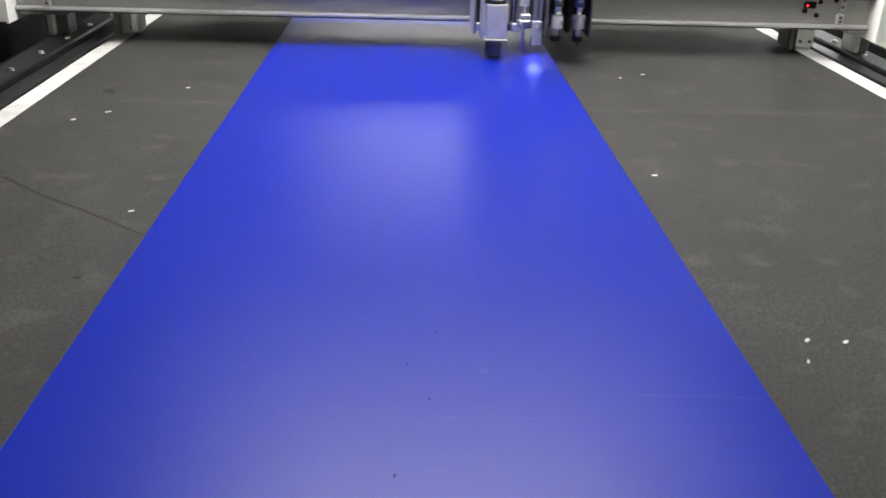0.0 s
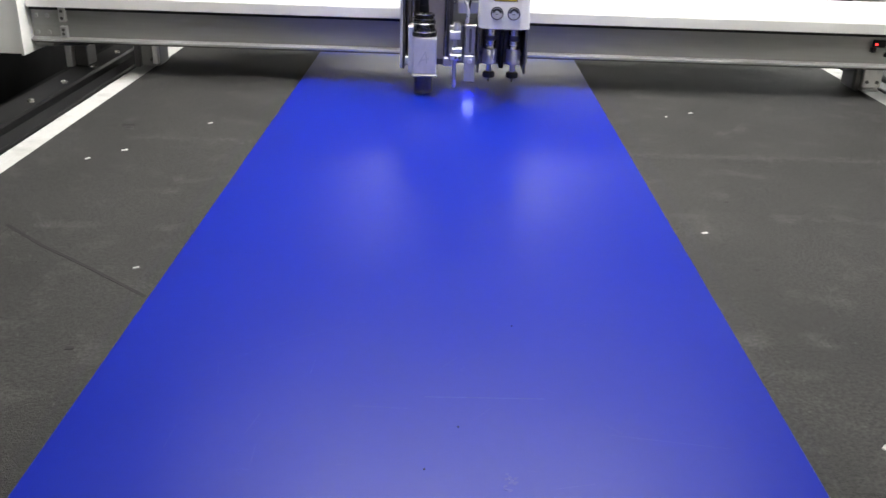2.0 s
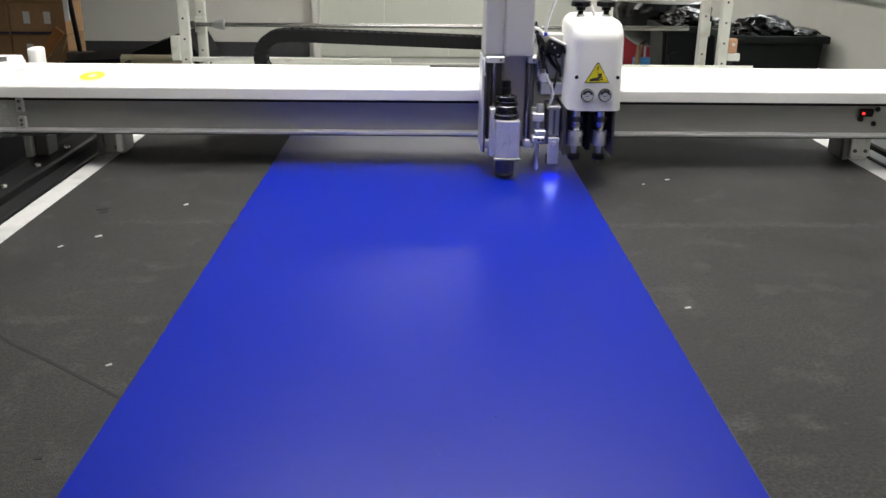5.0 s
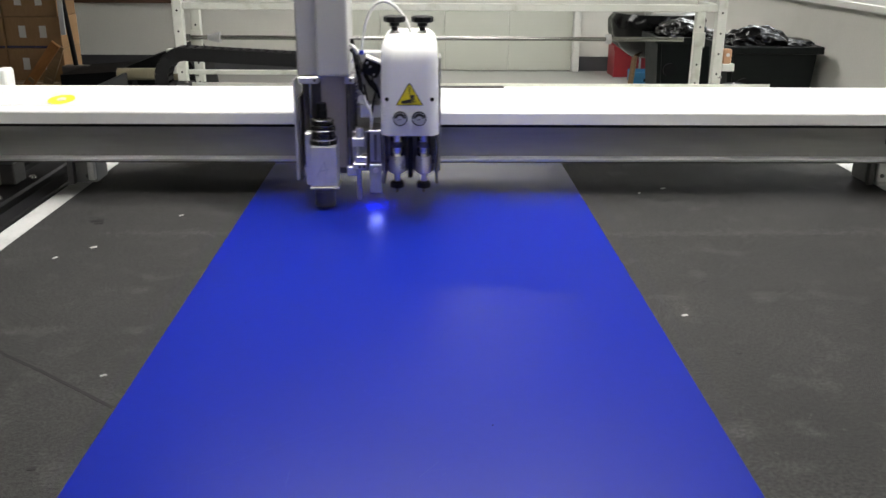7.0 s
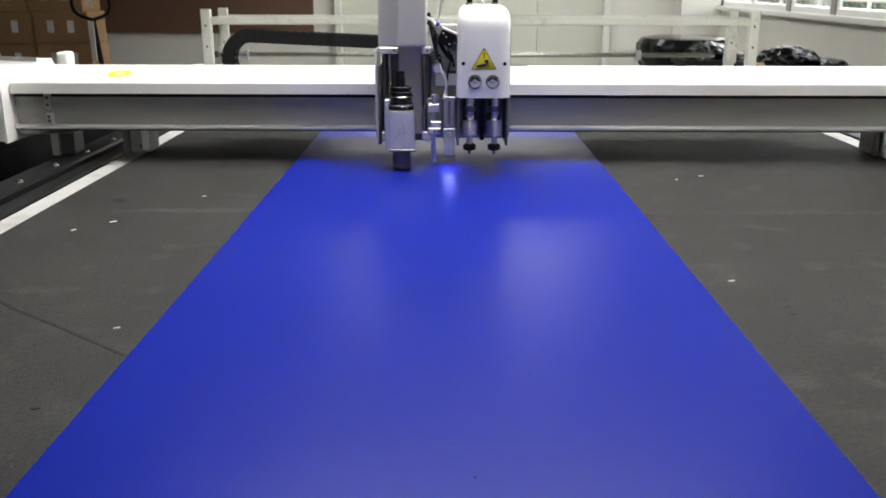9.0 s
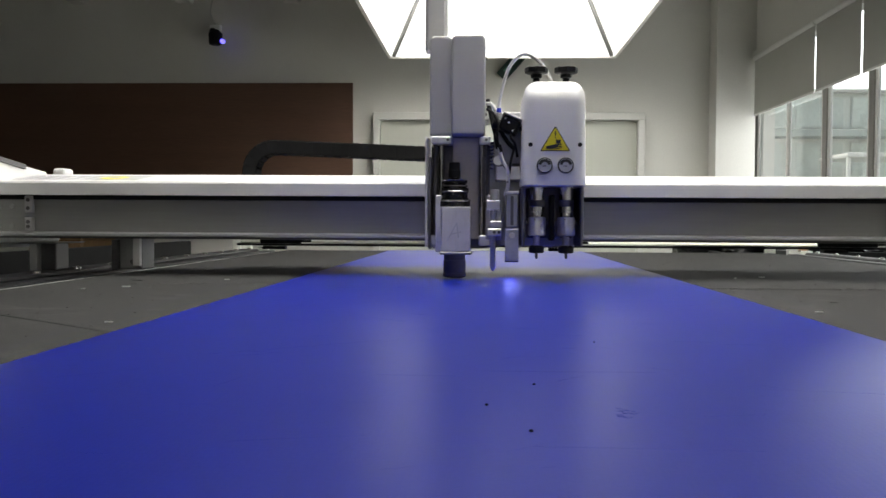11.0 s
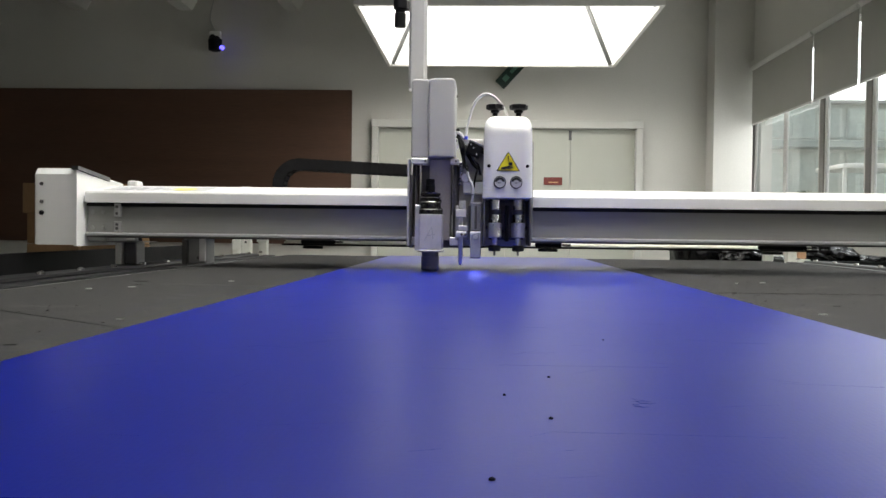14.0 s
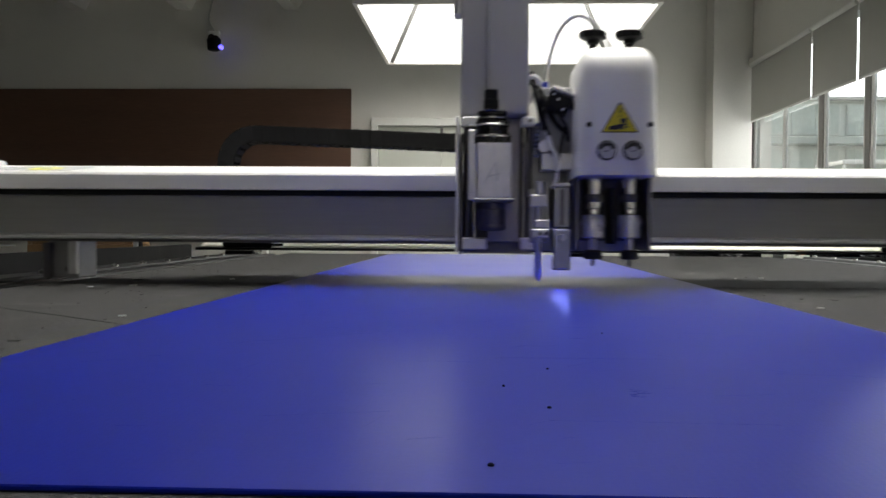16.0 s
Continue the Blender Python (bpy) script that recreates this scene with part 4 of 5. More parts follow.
    # twin tool cover
    bm = bmesh.new()
    ra, k = 0.058, 10
    side = [(-0.050, 1.019), (-0.050, 1.254)]
    side += [(-0.265 + ra - ra * math.sin(math.pi / 2 * i / k), 1.254 - ra + ra * math.cos(math.pi / 2 * i / k)) for i in range(k + 1)] + [(-0.265, 1.019)]
    prism(bm, side, 0.063, 0.205)
    rim = [e for e in bm.edges if abs(e.verts[0].co.x - e.verts[1].co.x) < 1e-6 and max(v.co.z for v in e.verts) > 1.03 and min(v.co.y for v in e.verts) < -0.051]
    bmesh.ops.bevel(bm, geom=rim, offset=0.030, segments=7, profile=0.5, affect="EDGES")
    for v in bm.verts:
        v.co.x = 0.134 + (v.co.x - 0.134) * (1 - 0.06 * ((v.co.z - 1.019) / 0.231) ** 1.5)
    for f in bm.faces:
        f.smooth = True
    cover = part("tool_cover", bm, WHITE_PAINT, h, "white rounded tool cover")
    yf = -0.2655

    def tri(name, s, y, m, label=""):
        b = bmesh.new()
        prism(b, [(0.134 - 0.033 * s, 1.112 - 0.0183 * s), (0.134 + 0.033 * s, 1.112 - 0.0183 * s), (0.134 + 0.002 * s, 1.112 + 0.0345 * s), (0.134 - 0.002 * s, 1.112 + 0.0345 * s)], y - 0.0006, y, "y")
        return part(name, b, m, cover, label)
    tri("warning_sign", 1.0, yf, BLACK_INK, "black triangle border")
    tri("warning_sign", 0.90, yf - 0.0008, YELLOW, "yellow crushing-hazard warning triangle")
    def ink(pts):
        b = bmesh.new()
        prism(b, [(0.134 + px * 0.001, 1.112 + pz * 0.001) for px, pz in pts], yf - 0.0020, yf - 0.0015, "y")
        part("pictogram", b, BLACK_INK, cover)
    ink([(-1.6, 25), (1.6, 25), (1.0, 14), (-1.0, 14)])
    ink([(-1.3, 11.8), (1.3, 11.8), (1.3, 9.4), (-1.3, 9.4)])
    ink([(1.0, 6.5), (11.5, 6.5), (11.5, -2.0), (1.0, -2.0)])
    ink([(5.0, -2.0), (7.5, -2.0), (7.5, -6.0), (5.0, -6.0)])
    ink([(-20, -8), (-20, -13.5), (-10, -14), (-2, -12.5), (8, -13.5), (9, -12), (0, -9.5), (14, -10.5), (15.5, -8.5), (4, -6.2), (14, -5.0), (13.5, -3.2), (1, -3.2), (-9, -5.5)])
    for x in (0.080, 0.188):
        turned("screw", x, 1.108, [(yf - 0.002, 0.0045), (yf + 0.001, 0.005)], BLACK, cover, n=14, axis="y")
    for x in (0.111, 0.157):
        g = turned("gauge", x, 1.062, [(yf - 0.006, 0.0160), (yf - 0.005, 0.0175), (yf + 0.001, 0.0175)], BLACK, cover, "round pressure gauge", 28, "y")
        bm = bmesh.new()
        lathe(bm, x, 1.062, [(yf - 0.0068, 0.0148), (yf - 0.0061, 0.0150)], 28, "y")
        me = part("dial", bm, GAUGE_FACE, cover, "pale dial of a pressure gauge")
        b = bmesh.new()
        k = 10
        a = [math.pi * (0.05 + 0.9 * i / k) for i in range(k + 1)]
        prism(b, [(x + 0.0140 * math.cos(t), 1.062 + 0.0140 * math.sin(t)) for t in a] + [(x + 0.0078 * math.cos(t), 1.0615 + 0.0078 * math.sin(t)) for t in a[::-1]], yf - 0.0078, yf - 0.0070, "y")
        part("dial_scale", b, BLACK_INK, cover)
        boxed("needle", (x - 0.005, x + 0.003, yf - 0.0085, yf - 0.0079, 1.0595, 1.0612), BLACK_INK, cover)
    for x in (0.097, 0.165):
        k = turned("knob", x, -0.165, [(1.2545, 0.008), (1.269, 0.008), (1.270, 0.013), (1.278, 0.013), (1.279, 0.024), (1.281, 0.0268), (1.292, 0.0268), (1.294, 0.024)], BLACK, h, "black clamping knob", 8)
        turned("stem", x, -0.165, [(1.2515, 0.011), (1.2595, 0.011)], STEEL, k, n=16)
    boxed("cover_bracket", (0.2065, 0.212, -0.14, -0.034, 0.90, 1.190), ALU_DULL, h, 0.001, "bare metal side bracket")
    # knives under the cover
    boxed("tool_back", (0.082, 0.186, -0.125, -0.053, 0.900, 1.018), DARK_STEEL, h, 0.002, "dark tool housing")
    for x0, x1 in ((0.064, 0.071), (0.197, 0.204)):
        boxed("tool_cheek", (x0, x1, -0.20, -0.053, 0.882, 1.018), DARK_STEEL, h, 0.002)
    boxed("tool_web", (0.128, 0.140, -0.19, -0.136, 0.895, 1.0), BLACK, h, 0.002)
    for x in (0.100, 0.168):
        y = -0.175
        t = turned("knife_holder", x, y, [(0.9055, 0.0165), (0.908, 0.0205), (0.946, 0.0205), (0.949, 0.0185)], KNIFE_BODY, h, "machined silver knife holder", 28)
        turned("holder_neck", x, y, [(0.9492, 0.0160), (0.953, 0.0145), (0.960, 0.0145), (0.962, 0.0165), (0.9728, 0.0165), (0.9735, 0.0158), (1.018, 0.0158)], KNIFE_METAL, t, "polished upper neck", 28)
        turned("collet", x, y, [(0.884, 0.0075), (0.9045, 0.0075)], ALU_SCUFF, t, "", 18)
        turned("foot_nut", x, y, [(0.866, 0.014), (0.868, 0.0178), (0.880, 0.0178), (0.8835, 0.014)], BLACK_RUBBER, t, "black foot nut", 12)
        turned("blade", x, y, [(0.853, 0.002), (0.857, 0.0035), (0.8678, 0.0035)], DARK_STEEL, t, "", 10)
        turned("screw", x - 0.003, 0.943, [(y - 0.0200, 0.003), (y - 0.0165, 0.0035)], BLACK, t, n=10, axis="y")
        turned("sleeve", x, y, [(0.9735, 0.0163), (0.976, 0.0175), (0.986, 0.0175), (0.988, 0.0163)], DARK_STEEL, t, "dark sleeve ring", 24)
        for sx in (-1, 1):
            turned("side_screw", y + 0.004, 0.935, [(x + sx * 0.0150, 0.0055), (x + sx * 0.026, 0.0055)], DARK_STEEL, t, n=12, axis="x")
            turned("side_screw", y + 0.004, 0.913, [(x + sx * 0.0150, 0.0045), (x + sx * 0.023, 0.0045)], DARK_STEEL, t, n=12, axis="x")
    # hoses and cables between the units
    def hose(name, ctrl, r, m, label):
        b = bmesh.new()
        tube(b, curve_pts(ctrl), r)
        part(name, b, m, h, label)
    hose("air_hose", [(0.010, -0.12, 1.195), (0.018, -0.125, 1.245), (0.036, -0.14, 1.300), (0.064, -0.15, 1.326), (0.095, -0.15, 1.318), (0.125, -0.15, 1.282), (0.141, -0.15, 1.238)], 0.0042, TUBE, "white air hose in a loop")
    hose("air_hose", [(0.012, -0.14, 1.115), (0.022, -0.15, 1.08), (0.034, -0.15, 1.055), (0.034, -0.14, 1.02), (0.028, -0.13, 1.0)], 0.0042, TUBE, "white air hose")
    hose("air_hose", [(0.048, -0.14, 1.11), (0.040, -0.15, 1.075), (0.034, -0.145, 1.03)], 0.0030, BLACK, "thin black hose")
    hose("cable", [(-0.014, -0.09, 1.23), (-0.004, -0.11, 1.18), (0.006, -0.13, 1.135), (0.010, -0.14, 1.11)], 0.0055, BLACK, "black cable")
    hose("cable", [(0.0, -0.10, 1.19), (0.016, -0.12, 1.155), (0.034, -0.13, 1.125), (0.050, -0.14, 1.108)], 0.0055, BLACK, "black cable")
    hose("cable", [(-0.016, -0.09, 1.17), (-0.002, -0.10, 1.20), (0.012, -0.11, 1.205)], 0.0035, TUBE, "white cable tie loop")
    hose("cable", [(0.016, -0.115, 1.12), (0.022, -0.125, 1.09), (0.030, -0.12, 1.05)], 0.0030, BLACK, "black cable")
    v = boxed("valve", (0.012, 0.058, -0.150, -0.104, 1.150, 1.186), BLACK, h, 0.006, "black valve block", 2)
    v.matrix_basis = pose(0.002, 0, -0.004) @ pose(0.035, 0, 1.168) @ pose(0, 0, 0, 0, 24, 0) @ pose(-0.035, 0, -1.168)
    turned("coil", -0.128, 1.160, [(-0.004, 0.010), (-0.002, 0.0125), (0.0115, 0.0125)], BLACK_RUBBER, v, "black coil", 14, "x")
    boxed("plug", (0.0585, 0.068, -0.146, -0.118, 1.168, 1.182), BLACK, v, 0.002)
    for x, z in ((0.020, 1.178), (0.031, 1.172), (0.047, 1.158)):
        turned("screw", x, z, [(-0.1535, 0.0022), (-0.1505, 0.0026)], ALU_BRIGHT, v, n=10, axis="y")
    boxed("valve_plate", (0.010, 0.060, -0.153, -0.104, 1.1875, 1.1925), ALU_SCUFF, v, 0.001, "grey valve plate")
    hose("cable", [(-0.016, -0.11, 1.205), (0.0, -0.135, 1.192), (0.010, -0.150, 1.165), (0.008, -0.155, 1.13), (0.018, -0.155, 1.10)], 0.0032, BLACK, "black cable")
    hose("cable", [(0.045, -0.13, 1.155), (0.040, -0.15, 1.135), (0.050, -0.15, 1.118), (0.056, -0.14, 1.090)], 0.0032, BLACK, "black cable")
    hose("cable", [(-0.018, -0.11, 1.218), (-0.006, -0.13, 1.214), (0.004, -0.13, 1.200)], 0.0045, TUBE, "white cable tie")
    boxed("valve_bracket", (0.0, 0.066, -0.099, -0.054, 1.075, 1.20), GREY_PAINT, h, 0.003)
    turned("air_plug", 0.012, -0.12, [(1.196, 0.006), (1.206, 0.006)], BLUE_TUBE, h, "blue push-in fitting", 12)


head_parts()

# ---- cable chain behind the beam: links that run round a loop ----
chain = holder("cable_chain", "black plastic cable drag chain behind the beam", "cable chain")
LINKS = []
CH_R, CH_LEN, CH_FIX, CH_PITCH = 0.072, 1.405, 0.10, 0.026


def chain_links():
    bm = bmesh.new()
    for y0, y1 in ((-0.033, -0.028), (0.028, 0.033)):
        box(bm, -0.0155, 0.0155, y0, y1, -0.0195, 0.0195, 0.004, 2)
    for y0, y1 in ((-0.0275, -0.023), (0.023, 0.0275)):
        box(bm, 0.004, 0.021, y0, y1, -0.015, 0.015, 0.004, 2)
    for z0, z1 in ((0.0155, 0.0205), (-0.0205, -0.0155)):
        box(bm, -0.006, 0.006, -0.0275, 0.0275, z0, z1, 0.001)
    me = made("link", bm, CHAIN_BLACK)
    for i in range(int(CH_LEN / CH_PITCH)):
        ob = new("link", me)
        ob.parent = chain
        LINKS.append((ob, (i + 0.5) * CH_PITCH))


chain_links()


def link_pose(s, xm):
    """The pose of the link that lies s from the moving end, where that end is at xm."""
    xl = (xm + CH_FIX + math.pi * CH_R - CH_LEN) / 2
    zt, y = 1.127, 0.295
    top = xm - xl
    if s <= top:
        return pose(xm - s, y, zt + 0.020 * min(1, s / max(top, 0.1)))
    s -= top
    zl = zt + 0.020
    if s <= math.pi * CH_R:
        a = s / CH_R
        return pose(xl - CH_R * math.sin(a), y, zl - CH_R + CH_R * math.cos(a), 0, -math.degrees(a), 0)
    s -= math.pi * CH_R
    return pose(xl + s, y, zl - 2 * CH_R, 0, -180, 0)


# ---- roll feeder rack behind the table ----
def rack():
    h = holder("roll_feeder", "cream steel roll feeder frame with a steel roller bar", "feeder rack", at=(0.17, 4.9, 0))
    o = Vector((0.17, 4.9, 0))

    def loc(name, d, m, bevel=0.003, label=""):
        return boxed(name, (d[0] - o.x, d[1] - o.x, d[2] - o.y, d[3] - o.y, d[4], d[5]), m, h, bevel, label)
    for x0, sgn in ((-1.405, 1), (1.70, -1)):
        for y0, zt in ((4.70, 1.165), (5.10, 1.160)):
            p = loc("post", (x0, x0 + 0.055, y0, y0 + 0.05, 0.0, zt), WARM_PAINT, 0.004, "cream perforated post")
            z = 0.5
            while z < 1.15:
                turned("hole", x0 + 0.0275 - o.x, z, [(y0 - 0.0012 - o.y, 0.006), (y0 + 0.0002 - o.y, 0.006)], BLACK, p, n=10, axis="y")
                z += 0.115
        loc("side_rail", (x0 + 0.008, x0 + 0.047, 4.7505, 5.0995, 1.075, 1.115), WARM_PAINT)
        loc("side_rail", (x0 + 0.008, x0 + 0.047, 4.7505, 5.0995, 0.30, 0.35), WARM_PAINT)
        loc("bearing", (x0 - 0.006, x0 + 0.061, 5.085, 5.0985, 0.84, 0.93), WARM_PAINT, 0.003)
    for y in (4.705, 5.105):
        loc("top_rail", (-1.349, 1.699, y, y + 0.04, 1.080, 1.12), WARM_PAINT, 0.004, "cream cross rail")
    loc("low_rail", (-1.349, 1.699, 5.105, 5.145, 0.30, 0.35), WARM_PAINT, 0.004)
    loc("low_rail", (-1.349, -0.20, 4.708, 4.744, 0.716, 0.740), WARM_PAINT, 0.003)
    y, z = 5.07 - o.y, 0.888
    turned("roller_bar", y, z, [(-1.40 - o.x, 0.013), (1.62 - o.x, 0.013)], STEEL, h, "polished steel roller bar", 18, "x")
    turned("cone", y, z, [(-1.300 - o.x, 0.016), (-1.235 - o.x, 0.032), (-1.225 - o.x, 0.034), (-1.222 - o.x, 0.018)], ALU_BRIGHT, h, "aluminium chuck cone", 24, "x")
    turned("clamp_ring", y, z, [(1.14 - o.x, 0.03), (1.17 - o.x, 0.03)], ALU_BRIGHT, h, "clamp ring", 20, "x")
    turned("bar_nut", y, z, [(-1.43 - o.x, 0.022), (-1.41 - o.x, 0.022)], DARK_STEEL, h, "", 6, "x")
    b = loc("catch", (1.757, 1.808, 4.70, 4.75, 0.789, 0.872), ORANGE, 0.006, "orange block")
    turned("bolt", 1.784 - o.x, 0.84, [(4.695 - o.y, 0.010), (4.7 - o.y, 0.010)], LABEL, b, n=12, axis="y")
    loc("catch_arm", (1.7565, 1.83, 4.70, 4.75, 0.745, 0.788), WARM_PAINT)
    loc("catch_arm", (-1.46, -1.4065, 4.70, 4.75, 0.72, 0.86), WARM_PAINT, 0.006)


rack()

# dark machine cover and roll lying behind the beam on the left
bm = bmesh.new()
prism(bm, [(-3.12, 0.06), (-3.12, 0.33), (-2.62, 0.36), (-2.50, 0.42), (-2.16, 0.545), (-2.04, 0.54), (-1.95, 0.36), (-1.9, 0.06)], 7.3, 8.0, "y")
thing("covered_bench", bm, CHAIN_BLACK, "low dark covered bench standing on the floor", "bench")
boxed("foot", (-3.05, -2.95, 7.4, 7.9, 0, 0.06), BLACK, bpy.data.objects["covered_bench"])
boxed("foot", (-2.2, -2.1, 7.4, 7.9, 0, 0.06), BLACK, bpy.data.objects["covered_bench"])
bm = bmesh.new()
lathe(bm, 7.0, 0.385, [(-2.52, 0.050), (-1.98, 0.050)], 20, "x")
rl = thing("paper_roll", bm, mat("kraft_roll", (0.27, 0.24, 0.16), 0.6, 0, 8.0, 0.1), "narrow beige paper roll on two stands", "paper roll")
for x in (-2.42, -2.08):
    boxed("stand", (x - 0.03, x + 0.03, 6.93, 7.07, 0, 0.337), BLACK, rl)


# ---- stacked cartons and the hand pallet truck ----
def carton(x, y, z, w, d, hgt, turn=0.0, strap=False):
    h = holder("carton", "brown cardboard carton with a white label, stacked on a pallet", "carton", "cartons on the pallet", (x, y, z))
    bm = bmesh.new()
    box(bm, -w / 2, w / 2, -d / 2, d / 2, 0, hgt, 0.005)
    part("body", bm, CARD, h)
    for u in (-0.19, 0.18):
        boxed("label", (w * u - 0.032, w * u + 0.032, -d / 2 - 0.002, -d / 2 - 0.0005, hgt * 0.35, hgt * 0.35 + 0.11), LABEL, h, 0, "white paper label")
    if strap:
        boxed("tape", (-w / 2 - 0.0015, w / 2 + 0.0015, -d / 2 - 0.0012, -d / 2 - 0.0003, hgt * 0.02, hgt * 0.02 + 0.022), TAPE, h, 0, "dark packing strap")
    h.matrix_basis = pose(x, y, z, 0, 0, turn)


for r_ in range(4):
    for c_ in range(2):
        carton(-3.62 - 0.535 * c_ - 0.015 * r_ + 0.012 * ((r_ * 7 + c_ * 3) % 3 - 1), 8.30 + 0.01 * ((r_ + c_) % 2), 0.162 + 0.295 * r_, 0.52, 0.42, 0.292,
               ((r_ * 5 + c_ * 11) % 5 - 2) * 0.6, r_ == 1)


def pallet():
    h = holder("pallet", "worn wooden pallet under the cartons", "pallet", at=(-3.93, 8.3, 0.03))
    for i in range(5):
        boxed("board", (-0.62, 0.62, -0.38 + 0.17 * i, -0.27 + 0.17 * i, 0.108, 0.13), PALLET, h, 0.003)
    for x in (-0.55, 0.0, 0.55):
        boxed("bearer", (x - 0.05, x + 0.05, -0.38, 0.41, -0.03, 0.1075), PALLET, h, 0.004)


pallet()


def leaning_plank(x, z, y, tilt, length, m):
    h = holder("plank", "orange-brown wooden plank leaning against the cartons", "plank", "planks by the cartons")
    boxed("board", (-0.045, 0.045, -0.012, 0.012, 0.0, length), m, h, 0.004)
    boxed("batten", (-0.030, 0.030, -0.024, -0.0125, length * 0.3, length * 0.36), PALLET, h, 0.002)
    h.matrix_basis = pose(x, y, z) @ pose(0, 0, 0, 14, tilt, 0)


leaning_plank(-3.76, 0.036, 7.93, 42, 0.70, ORANGE_WOOD)
leaning_plank(-3.56, 0.036, 7.97, 28, 0.56, PALLET)


def pallet_truck():
    h = holder("pallet_truck", "black hand pallet truck with a looped handle", "pallet truck", at=(-3.22, 7.86, 0))
    bm = bmesh.new()
    tube(bm, curve_pts([(0.05, 0.0, 0.12), (0.03, -0.02, 0.5), (0.0, -0.06, 1.0)]), 0.022, 12)
    part("tow_bar", bm, BLACK, h, "black tow bar")
    bm = bmesh.new()
    ring = [(0.0, -0.06, 0.98), (-0.14, -0.07, 1.04), (-0.17, -0.08, 1.14), (-0.12, -0.085, 1.20), (0.0, -0.085, 1.215), (0.12, -0.085, 1.20), (0.17, -0.08, 1.14), (0.14, -0.07, 1.04), (0.0, -0.06, 0.98)]
    tube(bm, curve_pts(ring), 0.015, 10)
    part("handle", bm, BLACK, h, "black looped handle")
    boxed("bar_sleeve", (-0.035, 0.012, -0.088, -0.075, 0.62, 0.97), SILVER_FILM, h, 0.004, "pale wrapped sleeve on the tow bar")
    boxed("tag", (-0.03, 0.03, -0.105, -0.10, 1.10, 1.19), LABEL, h, 0.001, "white tag")
    boxed("pump_housing", (-0.08, 0.16, -0.06, 0.06, 0.06, 0.34), DARK_STEEL, h, 0.02, "", 2)
    turned("wheel", 0.0, 0.085, [(-0.05, 0.08), (-0.04, 0.085), (0.07, 0.085), (0.08, 0.08)], BLACK_RUBBER, h, "", 24, "x")


pallet_truck()


# ---- bins, bagged table and buckets near the windows ----
def crumpled(cx, cy, cz, rx, ry, rz, seed, floor_z, amp=0.22):
    """A knotted bin liner: a lumpy shell with creases."""
    bm = bmesh.new()
    bmesh.ops.create_icosphere(bm, subdivisions=5, radius=1.0)
    for f in bm.faces:
        f.smooth = True
    off = Vector((seed * 3.1, seed * 1.7, 0))
    for v in bm.verts:
        d = v.co.normalized()
        k = 1 + amp * noise.noise(d * 1.7 + off) + amp * 0.6 * noise.noise(d * 4.3 + off) + amp * 0.28 * abs(noise.noise(d * 10 + off))
        v.co = Vector((cx + rx * d.x * k, cy + ry * d.y * k, max(cz + rz * d.z * k, floor_z)))
    return bm


def bin_box(x, y, w, d, hgt, seed):
    h = holder("waste_bin", "large black waste bin filled with black bags", "waste bin", "waste bins", (x, y, 0))
    bm = bmesh.new()
    k = 0.86
    lo = [(-w / 2 * k, -d / 2 * k), (w / 2 * k, -d / 2 * k), (w / 2 * k, d / 2 * k), (-w / 2 * k, d / 2 * k)]
    hi = [(-w / 2, -d / 2), (w / 2, -d / 2), (w / 2, d / 2), (-w / 2, d / 2)]
    ins = [(p[0] * 0.93, p[1] * 0.93) for p in hi]
    a = [bm.verts.new((*p, 0)) for p in lo]
    b = [bm.verts.new((*p, hgt)) for p in hi]
    c = [bm.verts.new((*p, hgt)) for p in ins]
    e = [bm.verts.new((p[0] * 0.9, p[1] * 0.9, 0.03)) for p in lo]
    bm.faces.new(a[::-1])
    bm.faces.new(e)
    for p, q in ((a, b), (b, c), (c, e)):
        for i in range(4):
            bm.faces.new((p[i], p[(i + 1) % 4], q[(i + 1) % 4], q[i]))
    bmesh.ops.bevel(bm, geom=[e_ for e_ in bm.edges if abs(e_.verts[0].co.z - e_.verts[1].co.z) > 0.2], offset=0.03, segments=3, affect="EDGES")
    part("body", bm, BIN, h)
    boxed("rim", (-w / 2 - 0.025, w / 2 + 0.025, -d / 2 - 0.025, -d / 2 - 0.001, hgt - 0.05, hgt + 0.004), BIN, h, 0.01, "", 2)
    for s in (-1, 1):
        boxed("rim", (*sorted((s * (w / 2 + 0.001), s * (w / 2 + 0.025))), -d / 2, d / 2, hgt - 0.05, hgt + 0.004), BIN, h, 0.01, "", 2)
    boxed("liner_fold", (-w / 2 * 0.92, w / 2 * 0.92, -d / 2 * 0.92, d / 2 * 0.92, hgt - 0.03, hgt - 0.012), BAG, h, 0.004, "black liner inside the bin")
    turned("badge", -w / 2 * 0.62, hgt * 0.62, [(-d / 2 - 0.004, 0.055), (-d / 2 * 0.93, 0.055)], BLACK_RAIL, h, "round grey badge", 24, "y")
    part("bag", crumpled(-w * 0.08, 0, hgt, w * 0.34, d * 0.42, 0.12, seed, hgt - 0.05), BAG, h, "shiny crumpled black bin liner")
    part("bag", crumpled(w * 0.33, -0.05, hgt, w * 0.20, d * 0.42, 0.045, seed + 4, hgt - 0.12), BAG, h, "shiny crumpled black bin liner")
    return h


bin_box(2.56, 6.25, 0.66, 0.52, 0.74, 2)
bin_box(2.27, 7.25, 0.60, 0.50, 0.70, 5)


